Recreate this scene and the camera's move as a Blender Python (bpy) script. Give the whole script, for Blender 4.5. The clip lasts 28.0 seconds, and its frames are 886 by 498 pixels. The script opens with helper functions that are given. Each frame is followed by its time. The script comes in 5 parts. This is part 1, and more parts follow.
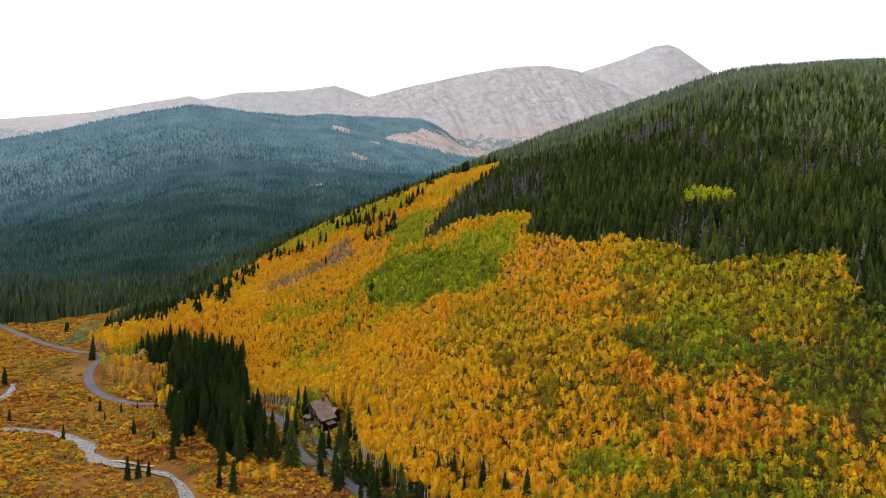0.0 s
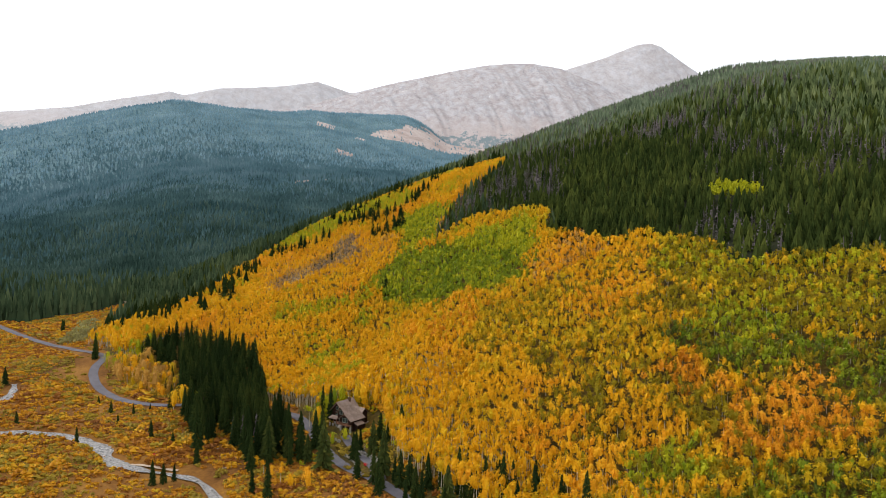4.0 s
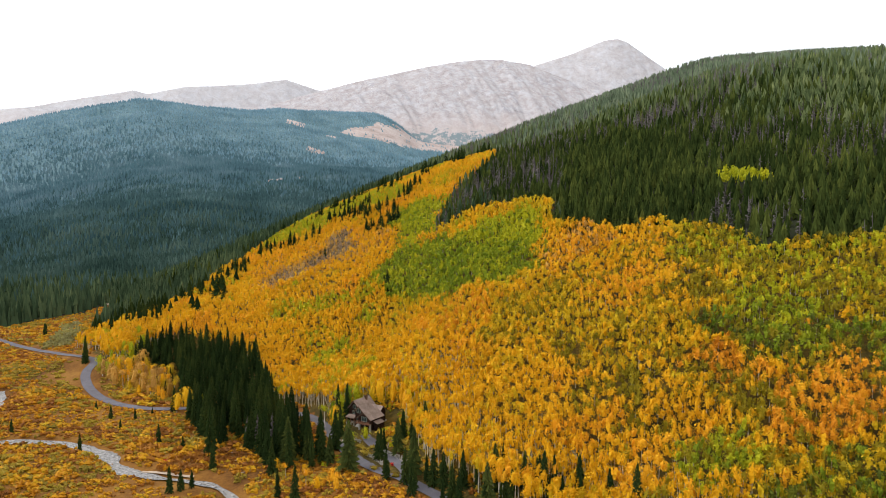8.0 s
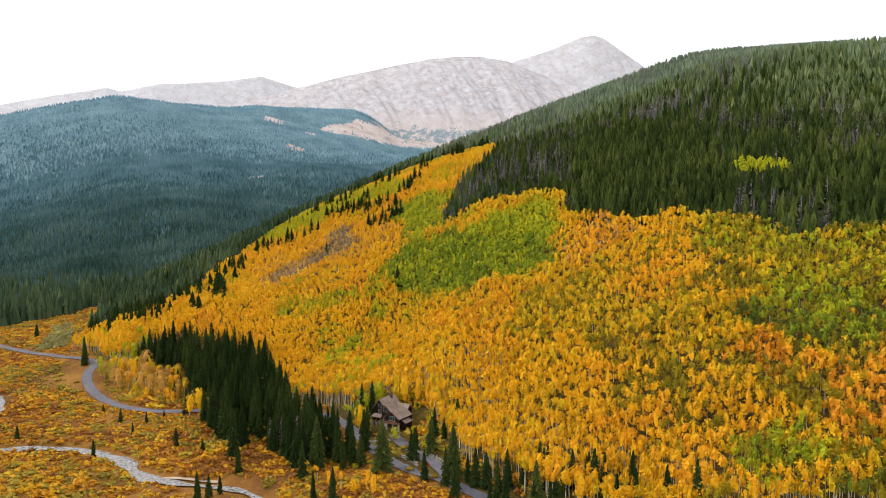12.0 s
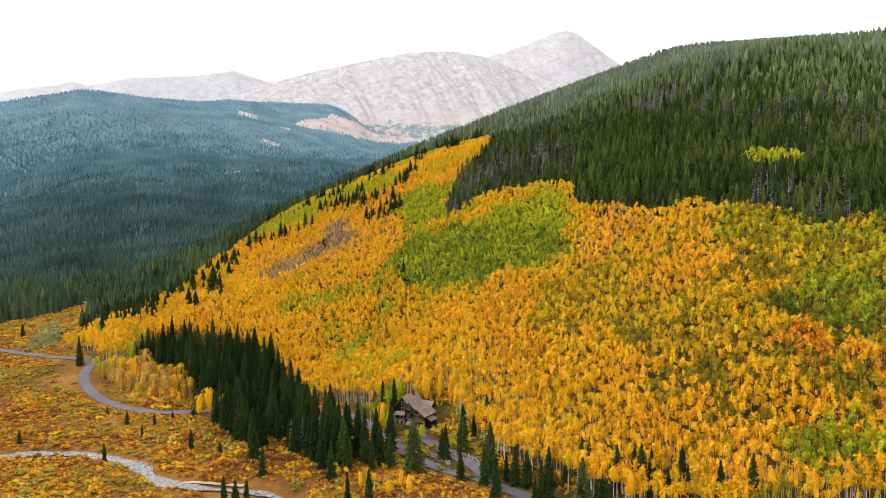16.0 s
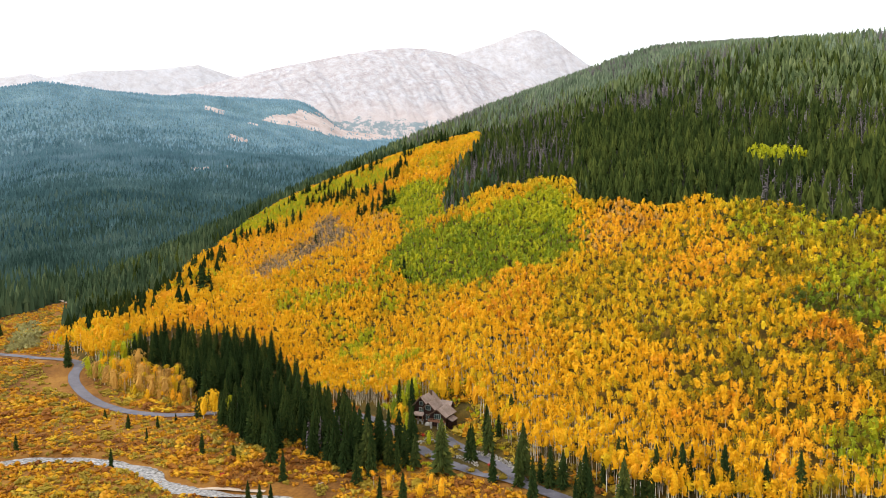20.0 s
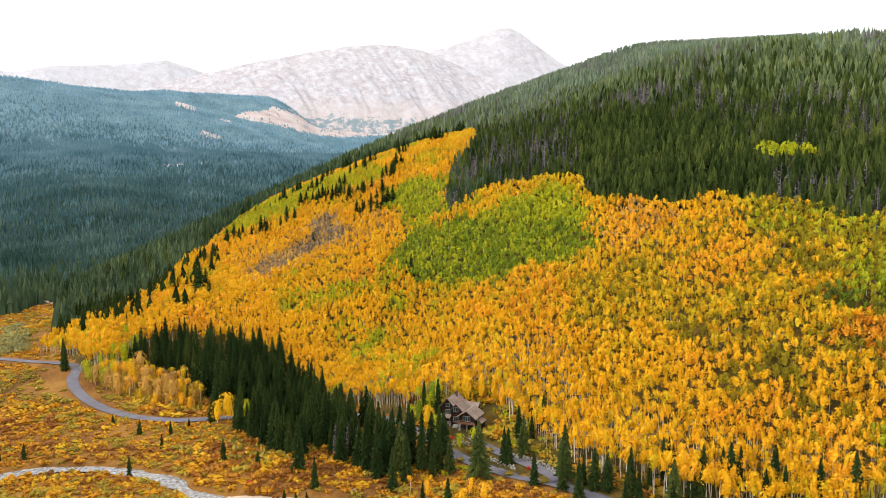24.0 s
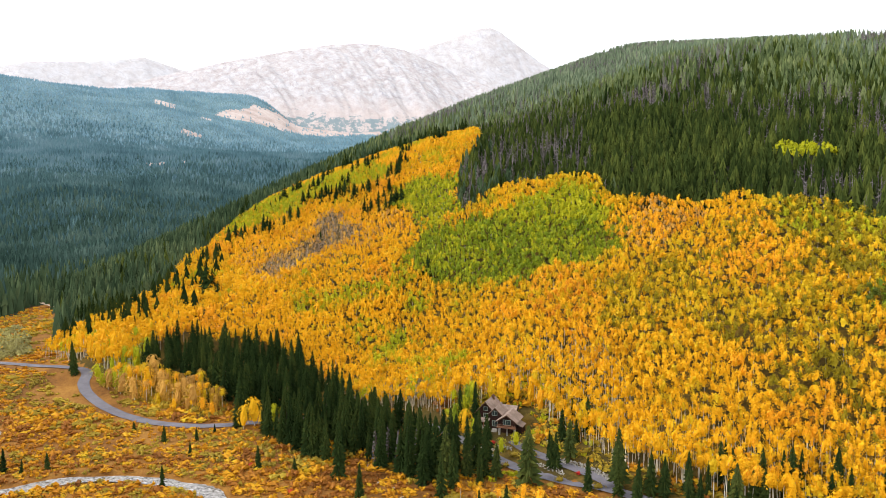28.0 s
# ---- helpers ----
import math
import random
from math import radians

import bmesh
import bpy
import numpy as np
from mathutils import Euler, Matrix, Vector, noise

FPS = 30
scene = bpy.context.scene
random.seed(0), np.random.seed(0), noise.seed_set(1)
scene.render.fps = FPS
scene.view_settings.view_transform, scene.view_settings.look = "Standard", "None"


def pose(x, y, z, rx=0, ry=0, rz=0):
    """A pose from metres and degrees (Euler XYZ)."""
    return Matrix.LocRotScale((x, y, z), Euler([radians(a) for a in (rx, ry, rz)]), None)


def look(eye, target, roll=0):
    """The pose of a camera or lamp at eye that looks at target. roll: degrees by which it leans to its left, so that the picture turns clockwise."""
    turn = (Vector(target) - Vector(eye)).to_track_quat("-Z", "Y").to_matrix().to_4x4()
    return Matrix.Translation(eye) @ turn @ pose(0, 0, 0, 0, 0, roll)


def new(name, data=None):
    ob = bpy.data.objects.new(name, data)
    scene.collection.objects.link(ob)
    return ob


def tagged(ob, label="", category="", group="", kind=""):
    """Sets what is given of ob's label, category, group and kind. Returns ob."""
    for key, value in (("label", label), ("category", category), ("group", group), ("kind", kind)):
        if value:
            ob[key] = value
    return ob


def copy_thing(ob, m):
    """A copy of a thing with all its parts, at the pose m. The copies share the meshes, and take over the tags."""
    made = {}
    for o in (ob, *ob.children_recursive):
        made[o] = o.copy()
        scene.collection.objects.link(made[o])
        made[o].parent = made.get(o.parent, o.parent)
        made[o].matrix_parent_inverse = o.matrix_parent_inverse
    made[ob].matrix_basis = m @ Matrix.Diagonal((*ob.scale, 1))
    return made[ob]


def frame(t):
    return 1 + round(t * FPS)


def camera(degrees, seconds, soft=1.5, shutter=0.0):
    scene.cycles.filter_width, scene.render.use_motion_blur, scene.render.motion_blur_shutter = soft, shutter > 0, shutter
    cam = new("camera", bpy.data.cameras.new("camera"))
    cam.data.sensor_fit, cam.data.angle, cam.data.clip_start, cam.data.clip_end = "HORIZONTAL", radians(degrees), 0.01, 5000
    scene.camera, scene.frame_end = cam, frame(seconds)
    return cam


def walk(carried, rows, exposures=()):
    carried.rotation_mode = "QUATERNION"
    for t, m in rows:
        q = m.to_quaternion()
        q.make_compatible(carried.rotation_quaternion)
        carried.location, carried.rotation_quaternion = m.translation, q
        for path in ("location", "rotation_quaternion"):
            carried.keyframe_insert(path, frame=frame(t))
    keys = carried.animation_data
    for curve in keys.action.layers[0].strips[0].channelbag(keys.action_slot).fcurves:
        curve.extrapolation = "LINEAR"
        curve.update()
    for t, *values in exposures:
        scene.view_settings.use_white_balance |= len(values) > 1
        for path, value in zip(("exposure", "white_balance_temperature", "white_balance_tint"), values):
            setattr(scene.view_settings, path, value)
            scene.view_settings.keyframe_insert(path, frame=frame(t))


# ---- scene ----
# ---- camera ----
PATH = [  # seconds, x, y, z, heading to the left of +y, pitch up, roll
    (0, 0.00, 0.00, 98.00, 0.003, -2.211, 1.202),
    (0.5, -2.41, 0.88, 97.85, -0.133, -2.273, 1.181),
    (1, -4.88, 1.99, 97.62, -0.266, -2.280, 1.206),
    (1.5, -7.62, 3.19, 97.34, -0.281, -2.307, 1.272),
    (2, -10.20, 4.94, 96.99, -0.402, -2.334, 1.297),
    (2.5, -12.77, 6.08, 96.66, -0.631, -2.347, 1.313),
    (3, -15.25, 7.03, 96.35, -0.893, -2.338, 1.280),
    (3.5, -18.23, 8.79, 96.06, -1.208, -2.364, 1.314),
    (5.5, -28.19, 13.81, 93.74, -2.828, -2.355, 0.931),
    (6, -30.64, 15.02, 93.48, -3.142, -2.397, 0.817),
    (6.5, -32.86, 16.12, 93.21, -3.326, -2.457, 0.692),
    (7, -35.45, 17.41, 92.91, -3.602, -2.489, 0.587),
    (7.5, -37.78, 18.90, 92.59, -3.771, -2.526, 0.465),
    (8, -40.09, 20.02, 92.31, -4.104, -2.530, 0.385),
    (8.5, -42.37, 21.41, 92.02, -4.438, -2.553, 0.265),
    (9, -44.87, 22.89, 91.73, -4.756, -2.562, 0.206),
    (9.5, -47.12, 24.16, 91.43, -5.047, -2.568, 0.111),
    (10, -49.62, 25.24, 91.13, -5.357, -2.572, 0.079),
    (10.5, -51.90, 26.29, 90.85, -5.577, -2.578, 0.028),
    (11, -54.23, 27.69, 90.59, -5.711, -2.644, -0.041),
    (11.5, -56.30, 28.98, 90.35, -5.827, -2.714, -0.116),
    (12, -58.69, 30.27, 90.13, -5.992, -2.745, -0.087),
    (12.5, -61.06, 31.50, 89.95, -6.206, -2.827, -0.119),
    (14.5, -70.07, 36.69, 88.93, -7.253, -3.022, -0.300),
    (15, -72.18, 38.02, 88.80, -7.507, -3.049, -0.329),
    (15.5, -74.48, 39.14, 88.66, -7.830, -3.074, -0.310),
    (16, -76.65, 40.45, 88.54, -8.219, -3.112, -0.352),
    (16.5, -78.99, 41.63, 88.40, -8.565, -3.134, -0.352),
    (17, -81.27, 42.76, 88.27, -8.916, -3.158, -0.292),
    (17.5, -83.51, 44.02, 88.12, -9.250, -3.177, -0.233),
    (18, -85.82, 45.36, 87.96, -9.550, -3.190, -0.240),
    (18.5, -88.19, 46.50, 87.84, -9.958, -3.213, -0.142),
    (19, -90.53, 47.83, 87.76, -10.361, -3.260, -0.162),
    (19.5, -92.78, 48.94, 87.68, -10.697, -3.293, -0.162),
    (20, -95.00, 50.25, 87.60, -11.048, -3.311, -0.126),
    (20.5, -97.45, 51.60, 87.53, -11.495, -3.351, -0.093),
    (21, -99.63, 52.82, 87.50, -11.872, -3.368, -0.136),
    (21.5, -101.85, 54.18, 87.43, -12.264, -3.384, -0.157),
    (23.5, -110.56, 59.38, 87.31, -13.248, -3.478, -0.220),
    (24, -113.04, 60.58, 87.27, -13.436, -3.497, -0.160),
    (24.5, -115.18, 61.81, 87.23, -13.518, -3.503, -0.155),
    (25, -117.42, 63.20, 87.19, -13.561, -3.527, -0.180),
    (25.5, -119.72, 64.51, 87.19, -13.680, -3.530, -0.164),
    (26, -121.91, 65.85, 87.20, -13.901, -3.533, -0.164),
    (26.5, -124.21, 67.25, 87.17, -14.229, -3.534, -0.183),
    (27, -126.60, 68.71, 87.12, -14.581, -3.535, -0.123),
    (27.5, -128.80, 70.26, 87.06, -14.887, -3.529, -0.091),
    (28, -131.38, 71.52, 87.00, -15.202, -3.521, -0.087),
]
EXPOSURES = [(0, 0.1), (6, 0.29), (12, 0.5), (18, 0.7), (24, 0.8), (28, 0.85)]
cam = camera(64.62, 28.0, 0.9)
walk(cam, [(t, pose(x, y, z) @ pose(0, 0, 0, 0, 0, yaw) @ pose(0, 0, 0, 90 + pitch) @ pose(0, 0, 0, 0, 0, roll))
           for t, x, y, z, yaw, pitch, roll in PATH], EXPOSURES)
# ---- camera end ----

# ---- world and light ----
world = bpy.data.worlds.new("overcast_sky")
scene.world = world
world.use_nodes = True
wn, wl = world.node_tree.nodes, world.node_tree.links
wn.clear()
w_out = wn.new("ShaderNodeOutputWorld")
w_sky = wn.new("ShaderNodeTexSky")
w_sky.sky_type = "NISHITA"
w_sky.sun_disc = False
w_sky.sun_elevation = radians(35)
w_sky.sun_rotation = radians(-79)
w_sky.altitude = 3000
w_sky.dust_density = 3.0
w_blue = wn.new("ShaderNodeBackground")
w_blue.inputs["Strength"].default_value = 0.05
w_cloud = wn.new("ShaderNodeBackground")     # the even, bright cloud layer
w_cloud.inputs["Color"].default_value = (1.0, 0.985, 0.95, 1)
w_cloud.inputs["Strength"].default_value = 0.95
w_add = wn.new("ShaderNodeAddShader")
wl.new(w_sky.outputs["Color"], w_blue.inputs["Color"])
wl.new(w_blue.outputs["Background"], w_add.inputs[0])
wl.new(w_cloud.outputs["Background"], w_add.inputs[1])
wl.new(w_add.outputs["Shader"], w_out.inputs["Surface"])

sun = new("sun", bpy.data.lights.new("sun", "SUN"))
sun.data.energy = 1.5
sun.data.angle = radians(12)
sun.data.color = (1.0, 0.96, 0.9)
sun.matrix_world = look((0, 0, 300), (64, -12, 300 - 46))



# ---- small tools ----
def value_noise(x, y, size, seed):
    """Smooth noise from 0 to 1 over the plan, with cells of the given size."""
    table = np.random.default_rng(seed).random((64, 64))
    gx, gy = np.asarray(x, float) / size, np.asarray(y, float) / size
    ix, iy = np.floor(gx).astype(int), np.floor(gy).astype(int)
    fx, fy = gx - ix, gy - iy
    fx, fy = fx * fx * (3 - 2 * fx), fy * fy * (3 - 2 * fy)
    a, b = table[ix % 64, iy % 64], table[(ix + 1) % 64, iy % 64]
    c, d = table[ix % 64, (iy + 1) % 64], table[(ix + 1) % 64, (iy + 1) % 64]
    return (a * (1 - fx) + b * fx) * (1 - fy) + (c * (1 - fx) + d * fx) * fy


def fractal(x, y, size, seed, octaves=4):
    total, weight = 0, 0
    for k in range(octaves):
        total = total + value_noise(x, y, size / 2**k, seed + k) * 0.5**k
        weight += 0.5**k
    return total / weight


def inside(x, y, corners):
    """Whether plan points lie in a polygon."""
    hit = np.zeros(np.shape(x), bool)
    for (x0, y0), (x1, y1) in zip(corners, corners[1:] + corners[:1]):
        if y0 == y1:
            continue
        hit ^= ((y0 > y) != (y1 > y)) & (x < (x1 - x0) * (y - y0) / (y1 - y0) + x0)
    return hit


def to_line(x, y, line):
    """The distance in plan from points to a polyline."""
    best = np.full(np.shape(x), 1e9)
    for (x0, y0), (x1, y1) in zip(line, line[1:]):
        t = np.clip(((x - x0) * (x1 - x0) + (y - y0) * (y1 - y0)) / ((x1 - x0) ** 2 + (y1 - y0) ** 2), 0, 1)
        best = np.minimum(best, np.hypot(x - x0 - t * (x1 - x0), y - y0 - t * (y1 - y0)))
    return best


def smooth_line(corners, step=2.0):
    """A polyline rounded through its corners (Catmull-Rom)."""
    p = np.array([corners[0], *corners, corners[-1]], float)
    out = []
    for k in range(1, len(p) - 2):
        n = max(2, int(np.hypot(*(p[k + 1] - p[k])) / step))
        for t in np.arange(n) / n:
            out.append(0.5 * (2 * p[k] + (p[k + 1] - p[k - 1]) * t + (2 * p[k - 1] - 5 * p[k] + 4 * p[k + 1] - p[k + 2]) * t**2
                              + (3 * p[k] - p[k - 1] - 3 * p[k + 1] + p[k + 2]) * t**3))
    out.append(p[-1])
    return [tuple(map(float, q)) for q in out]


def raw_mesh(name, verts, faces, materials=(), index=None, smooth=False, normals=None, tone=None):
    """A mesh from arrays of corners and of triangles or quads."""
    verts, faces = np.asarray(verts, np.float32), np.asarray(faces, np.int32)
    me = bpy.data.meshes.new(name)
    n, k = faces.shape
    me.vertices.add(len(verts))
    me.vertices.foreach_set("co", verts.ravel())
    me.loops.add(n * k)
    me.loops.foreach_set("vertex_index", faces.ravel())
    me.polygons.add(n)
    me.polygons.foreach_set("loop_start", np.arange(0, n * k, k, dtype=np.int32))
    for m in materials:
        me.materials.append(m)
    if index is not None:
        me.polygons.foreach_set("material_index", np.asarray(index, np.int32))
    me.polygons.foreach_set("use_smooth", np.full(n, smooth))
    if normals is not None:     # rounded shading for leafy crowns
        me.attributes.new("custom_normal", "FLOAT_VECTOR", "POINT").data.foreach_set("vector", np.asarray(normals, np.float32).ravel())
    if tone is not None:        # one value for each tree, read by the leaf materials
        me.attributes.new("tone", "FLOAT", "POINT").data.foreach_set("value", np.asarray(tone, np.float32))
    me.update(calc_edges=True)
    return me


def part(name, bm, material, parent, label=""):
    """Links a bmesh as one mesh object under a thing or a part."""
    me = bpy.data.meshes.new(name)
    bm.to_mesh(me)
    bm.free()
    me.materials.append(material)
    ob = new(name, me)
    ob.parent = parent
    return tagged(ob, label)


# ---- materials ----
def node_material(name, rough=0.8, metal=0.0):
    m = bpy.data.materials.new(name)
    m.use_nodes = True
    bsdf = m.node_tree.nodes["Principled BSDF"]
    bsdf.inputs["Roughness"].default_value = rough
    bsdf.inputs["Metallic"].default_value = metal
    return m, m.node_tree.nodes, m.node_tree.links, bsdf


def ramp_of(nodes, stops):
    r = nodes.new("ShaderNodeValToRGB")
    while len(r.color_ramp.elements) < len(stops):
        r.color_ramp.elements.new(0.5)
    for e, (at, c) in zip(r.color_ramp.elements, stops):
        e.position, e.color = at, (*c, 1)
    return r


def noise_of(nodes, links, scale, detail=6.0, rough=0.6, source=None):
    tex = nodes.new("ShaderNodeTexNoise")
    tex.inputs["Scale"].default_value = scale
    tex.inputs["Detail"].default_value = detail
    tex.inputs["Roughness"].default_value = rough
    if source is None:
        source = nodes.new("ShaderNodeNewGeometry").outputs["Position"]
    links.new(source, tex.inputs["Vector"])
    return tex


def mix_of(nodes, links, a, b, factor, mode="MIX"):
    m = nodes.new("ShaderNodeMix")
    m.data_type, m.blend_type = "RGBA", mode
    for socket, value in ((m.inputs[0], factor), (m.inputs[6], a), (m.inputs[7], b)):
        if isinstance(value, (int, float)):
            socket.default_value = value
        elif isinstance(value, tuple):
            socket.default_value = (*value, 1)
        else:
            links.new(value, socket)
    return m.outputs[2]


def bump_to(nodes, links, bsdf, height, strength, distance):
    b = nodes.new("ShaderNodeBump")
    b.inputs["Strength"].default_value = strength
    b.inputs["Distance"].default_value = distance
    links.new(height, b.inputs["Height"])
    links.new(b.outputs["Normal"], bsdf.inputs["Normal"])


def earth(name, stops, fine, coarse, rough=0.95, bump=0.6, depth=0.3):
    """Ground or rock: a ramp over coarse noise, broken up by fine noise."""
    m, n, l, bsdf = node_material(name, rough)
    big = noise_of(n, l, coarse, 5, 0.65)
    small = noise_of(n, l, fine, 8, 0.7)
    r = ramp_of(n, stops)
    mixed = n.new("ShaderNodeMath")
    mixed.operation = "MULTIPLY_ADD"
    l.new(small.outputs["Fac"], mixed.inputs[0])
    mixed.inputs[1].default_value = 0.55
    add = n.new("ShaderNodeMath")
    add.operation = "MULTIPLY_ADD"
    l.new(big.outputs["Fac"], add.inputs[0])
    add.inputs[1].default_value = 0.9
    add.inputs[2].default_value = -0.22
    l.new(add.outputs[0], mixed.inputs[2])
    l.new(mixed.outputs[0], r.inputs["Fac"])
    l.new(r.outputs["Color"], bsdf.inputs["Base Color"])
    bsdf.inputs["Specular IOR Level"].default_value = 0.12
    bump_to(n, l, bsdf, small.outputs["Fac"], bump, depth)
    return m


def foliage(name, stops, through_light=0.3, patch=0.05, tint=(0.2, 0.6), rough=0.75, tree=0.45):
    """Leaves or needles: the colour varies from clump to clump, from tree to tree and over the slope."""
    m, n, l, bsdf = node_material(name, rough)
    geo = n.new("ShaderNodeNewGeometry")
    big = noise_of(n, l, patch, 3, 0.5, geo.outputs["Position"])
    own = n.new("ShaderNodeAttribute")
    own.attribute_name = "tone"
    r = ramp_of(n, stops)
    total = 0.5 - tint[0] / 2 - tint[1] - tree / 2
    for source, weight in ((geo.outputs["Random Per Island"], tint[0]), (big.outputs["Fac"], 2 * tint[1]), (own.outputs["Fac"], tree)):
        add = n.new("ShaderNodeMath")
        add.operation = "MULTIPLY_ADD"
        l.new(source, add.inputs[0])
        add.inputs[1].default_value = weight
        if isinstance(total, float):
            add.inputs[2].default_value = total
        else:
            l.new(total, add.inputs[2])
        total = add.outputs[0]
    l.new(total, r.inputs["Fac"])
    l.new(r.outputs["Color"], bsdf.inputs["Base Color"])
    bsdf.inputs["Specular IOR Level"].default_value = 0.2 if through_light else 0.0
    if through_light:
        t = n.new("ShaderNodeBsdfTranslucent")
        l.new(r.outputs["Color"], t.inputs["Color"])
        mix = n.new("ShaderNodeMixShader")
        mix.inputs[0].default_value = through_light
        l.new(bsdf.outputs[0], mix.inputs[1])
        l.new(t.outputs[0], mix.inputs[2])
        l.new(mix.outputs[0], n["Material Output"].inputs["Surface"])
    return m


MEADOW = earth("meadow_grass", [(0.25, (0.065, 0.028, 0.008)), (0.45, (0.16, 0.068, 0.014)), (0.6, (0.24, 0.112, 0.022)), (0.8, (0.31, 0.165, 0.035))], 1.1, 0.05)
LITTER = earth("leaf_litter", [(0.25, (0.022, 0.019, 0.006)), (0.5, (0.07, 0.05, 0.012)), (0.75, (0.2, 0.12, 0.02))], 0.9, 0.08)
DUFF = earth("needle_floor", [(0.3, (0.018, 0.02, 0.012)), (0.6, (0.035, 0.04, 0.02)), (0.8, (0.07, 0.06, 0.035))], 0.5, 0.03)
BARE = earth("bare_slope", [(0.3, (0.28, 0.22, 0.2)), (0.5, (0.42, 0.345, 0.32)), (0.7, (0.52, 0.45, 0.42))], 0.06, 0.008)
# underwood of the far slopes, with haze put into its blue, paling colour
UNDERWOOD = earth("haze_tinted_far_underwood", [(0.3, (0.024, 0.048, 0.042)), (0.5, (0.042, 0.078, 0.07)), (0.75, (0.07, 0.115, 0.105))], 0.08, 0.01, 1.0, 1.0, 4.0)
HAZE_UNDERWOOD = earth("haze_tinted_ridge_underwood", [(0.3, (0.075, 0.14, 0.16)), (0.5, (0.12, 0.2, 0.23)), (0.75, (0.17, 0.26, 0.28))], 0.08, 0.01, 1.0, 1.0, 4.0)
# crest needles: own dark green, lightened in colour for slight haze
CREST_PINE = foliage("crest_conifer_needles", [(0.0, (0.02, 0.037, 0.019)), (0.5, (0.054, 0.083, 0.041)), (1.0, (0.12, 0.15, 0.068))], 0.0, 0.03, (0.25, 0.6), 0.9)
GOLD = foliage("gold_leaves", [(0.0, (0.529, 0.262, 0.005)), (0.35, (0.706, 0.375, 0.005)), (0.7, (0.784, 0.440, 0.009)), (1.0, (0.745, 0.497, 0.015))], 0.25)
MUSTARD = foliage("mustard_leaves", [(0.0, (0.417, 0.245, 0.005)), (0.5, (0.598, 0.390, 0.007)), (1.0, (0.653, 0.472, 0.012))], 0.25)
AMBER = foliage("amber_leaves", [(0.0, (0.552, 0.238, 0.007)), (0.5, (0.792, 0.381, 0.012)), (1.0, (0.800, 0.467, 0.019))], 0.25)
RUSSET = foliage("orange_leaves", [(0.0, (0.464, 0.174, 0.007)), (0.5, (0.715, 0.299, 0.012)), (1.0, (0.773, 0.386, 0.019))], 0.2)
LIME = foliage("lime_leaves", [(0.0, (0.25, 0.275, 0.006)), (0.5, (0.41, 0.41, 0.010)), (1.0, (0.53, 0.46, 0.012))], 0.3)
GREEN = foliage("green_leaves", [(0.0, (0.118, 0.172, 0.007)), (0.5, (0.212, 0.262, 0.009)), (1.0, (0.340, 0.338, 0.011))], 0.25)
DEEP_GREEN = foliage("dark_green_leaves", [(0.0, (0.045, 0.064, 0.006)), (0.5, (0.090, 0.109, 0.008)), (1.0, (0.180, 0.180, 0.011))], 0.2)
TAWNY = foliage("tawny_leaves", [(0.0, (0.17, 0.085, 0.012)), (0.5, (0.34, 0.18, 0.022)), (1.0, (0.5, 0.29, 0.035))], 0.2)
OLIVE = foliage("olive_leaves", [(0.0, (0.175, 0.137, 0.005)), (0.5, (0.285, 0.221, 0.007)), (1.0, (0.389, 0.273, 0.008))], 0.3)
BUFF = foliage("thin_pale_leaves", [(0.0, (0.32, 0.17, 0.04)), (0.5, (0.56, 0.31, 0.06)), (1.0, (0.68, 0.41, 0.07))], 0.2)
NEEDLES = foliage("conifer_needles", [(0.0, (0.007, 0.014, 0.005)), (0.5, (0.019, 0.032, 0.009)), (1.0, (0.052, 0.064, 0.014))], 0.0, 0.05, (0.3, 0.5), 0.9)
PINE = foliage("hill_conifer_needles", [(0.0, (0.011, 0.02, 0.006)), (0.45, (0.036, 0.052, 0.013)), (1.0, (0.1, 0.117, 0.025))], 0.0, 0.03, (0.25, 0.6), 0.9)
# hilltop needles: the haze before them is put into a paler colour
HIGH_HAZE_PINE = foliage("upper_needles_haze_tint", [(0.0, (0.066, 0.092, 0.057)), (0.5, (0.136, 0.176, 0.110)), (1.0, (0.238, 0.273, 0.167))], 0.0, 0.03, (0.25, 0.6), 0.9)
# valley-floor needles: a first, slight step of haze put into the colour
VALLEY_HAZE_PINE = foliage("valley_needles_haze_tint", [(0.0, (0.026, 0.052, 0.042)), (0.5, (0.054, 0.096, 0.08)), (1.0, (0.1, 0.148, 0.122))], 0.0, 0.012, (0.1, 0.9), 0.9, 0.3)
# mid-hill needles, greyed in colour to stand for thinner haze
MIDDLE_HAZE_PINE = foliage("middle_needles_haze_tint", [(0.0, (0.040, 0.062, 0.026)), (0.5, (0.101, 0.131, 0.053)), (1.0, (0.192, 0.217, 0.091))], 0.0, 0.03, (0.25, 0.6), 0.9)
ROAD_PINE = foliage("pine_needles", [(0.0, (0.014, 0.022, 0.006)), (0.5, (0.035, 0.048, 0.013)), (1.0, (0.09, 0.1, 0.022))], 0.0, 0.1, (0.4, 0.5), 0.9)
# far needles: haze put into the colour, bluer and paler band by band
FAR_HAZE_PINE = foliage("far_needles_haze_tint", [(0.0, (0.032, 0.070, 0.074)), (0.5, (0.061, 0.117, 0.122)), (1.0, (0.101, 0.164, 0.166))], 0.0, 0.01, (0.08, 1.0), 0.9, 0.25)
SLOPE_HAZE_PINE = foliage("slope_needles_haze_tint", [(0.0, (0.057, 0.112, 0.134)), (0.5, (0.097, 0.175, 0.204)), (1.0, (0.152, 0.230, 0.262))], 0.0, 0.01, (0.08, 1.0), 0.9, 0.25)
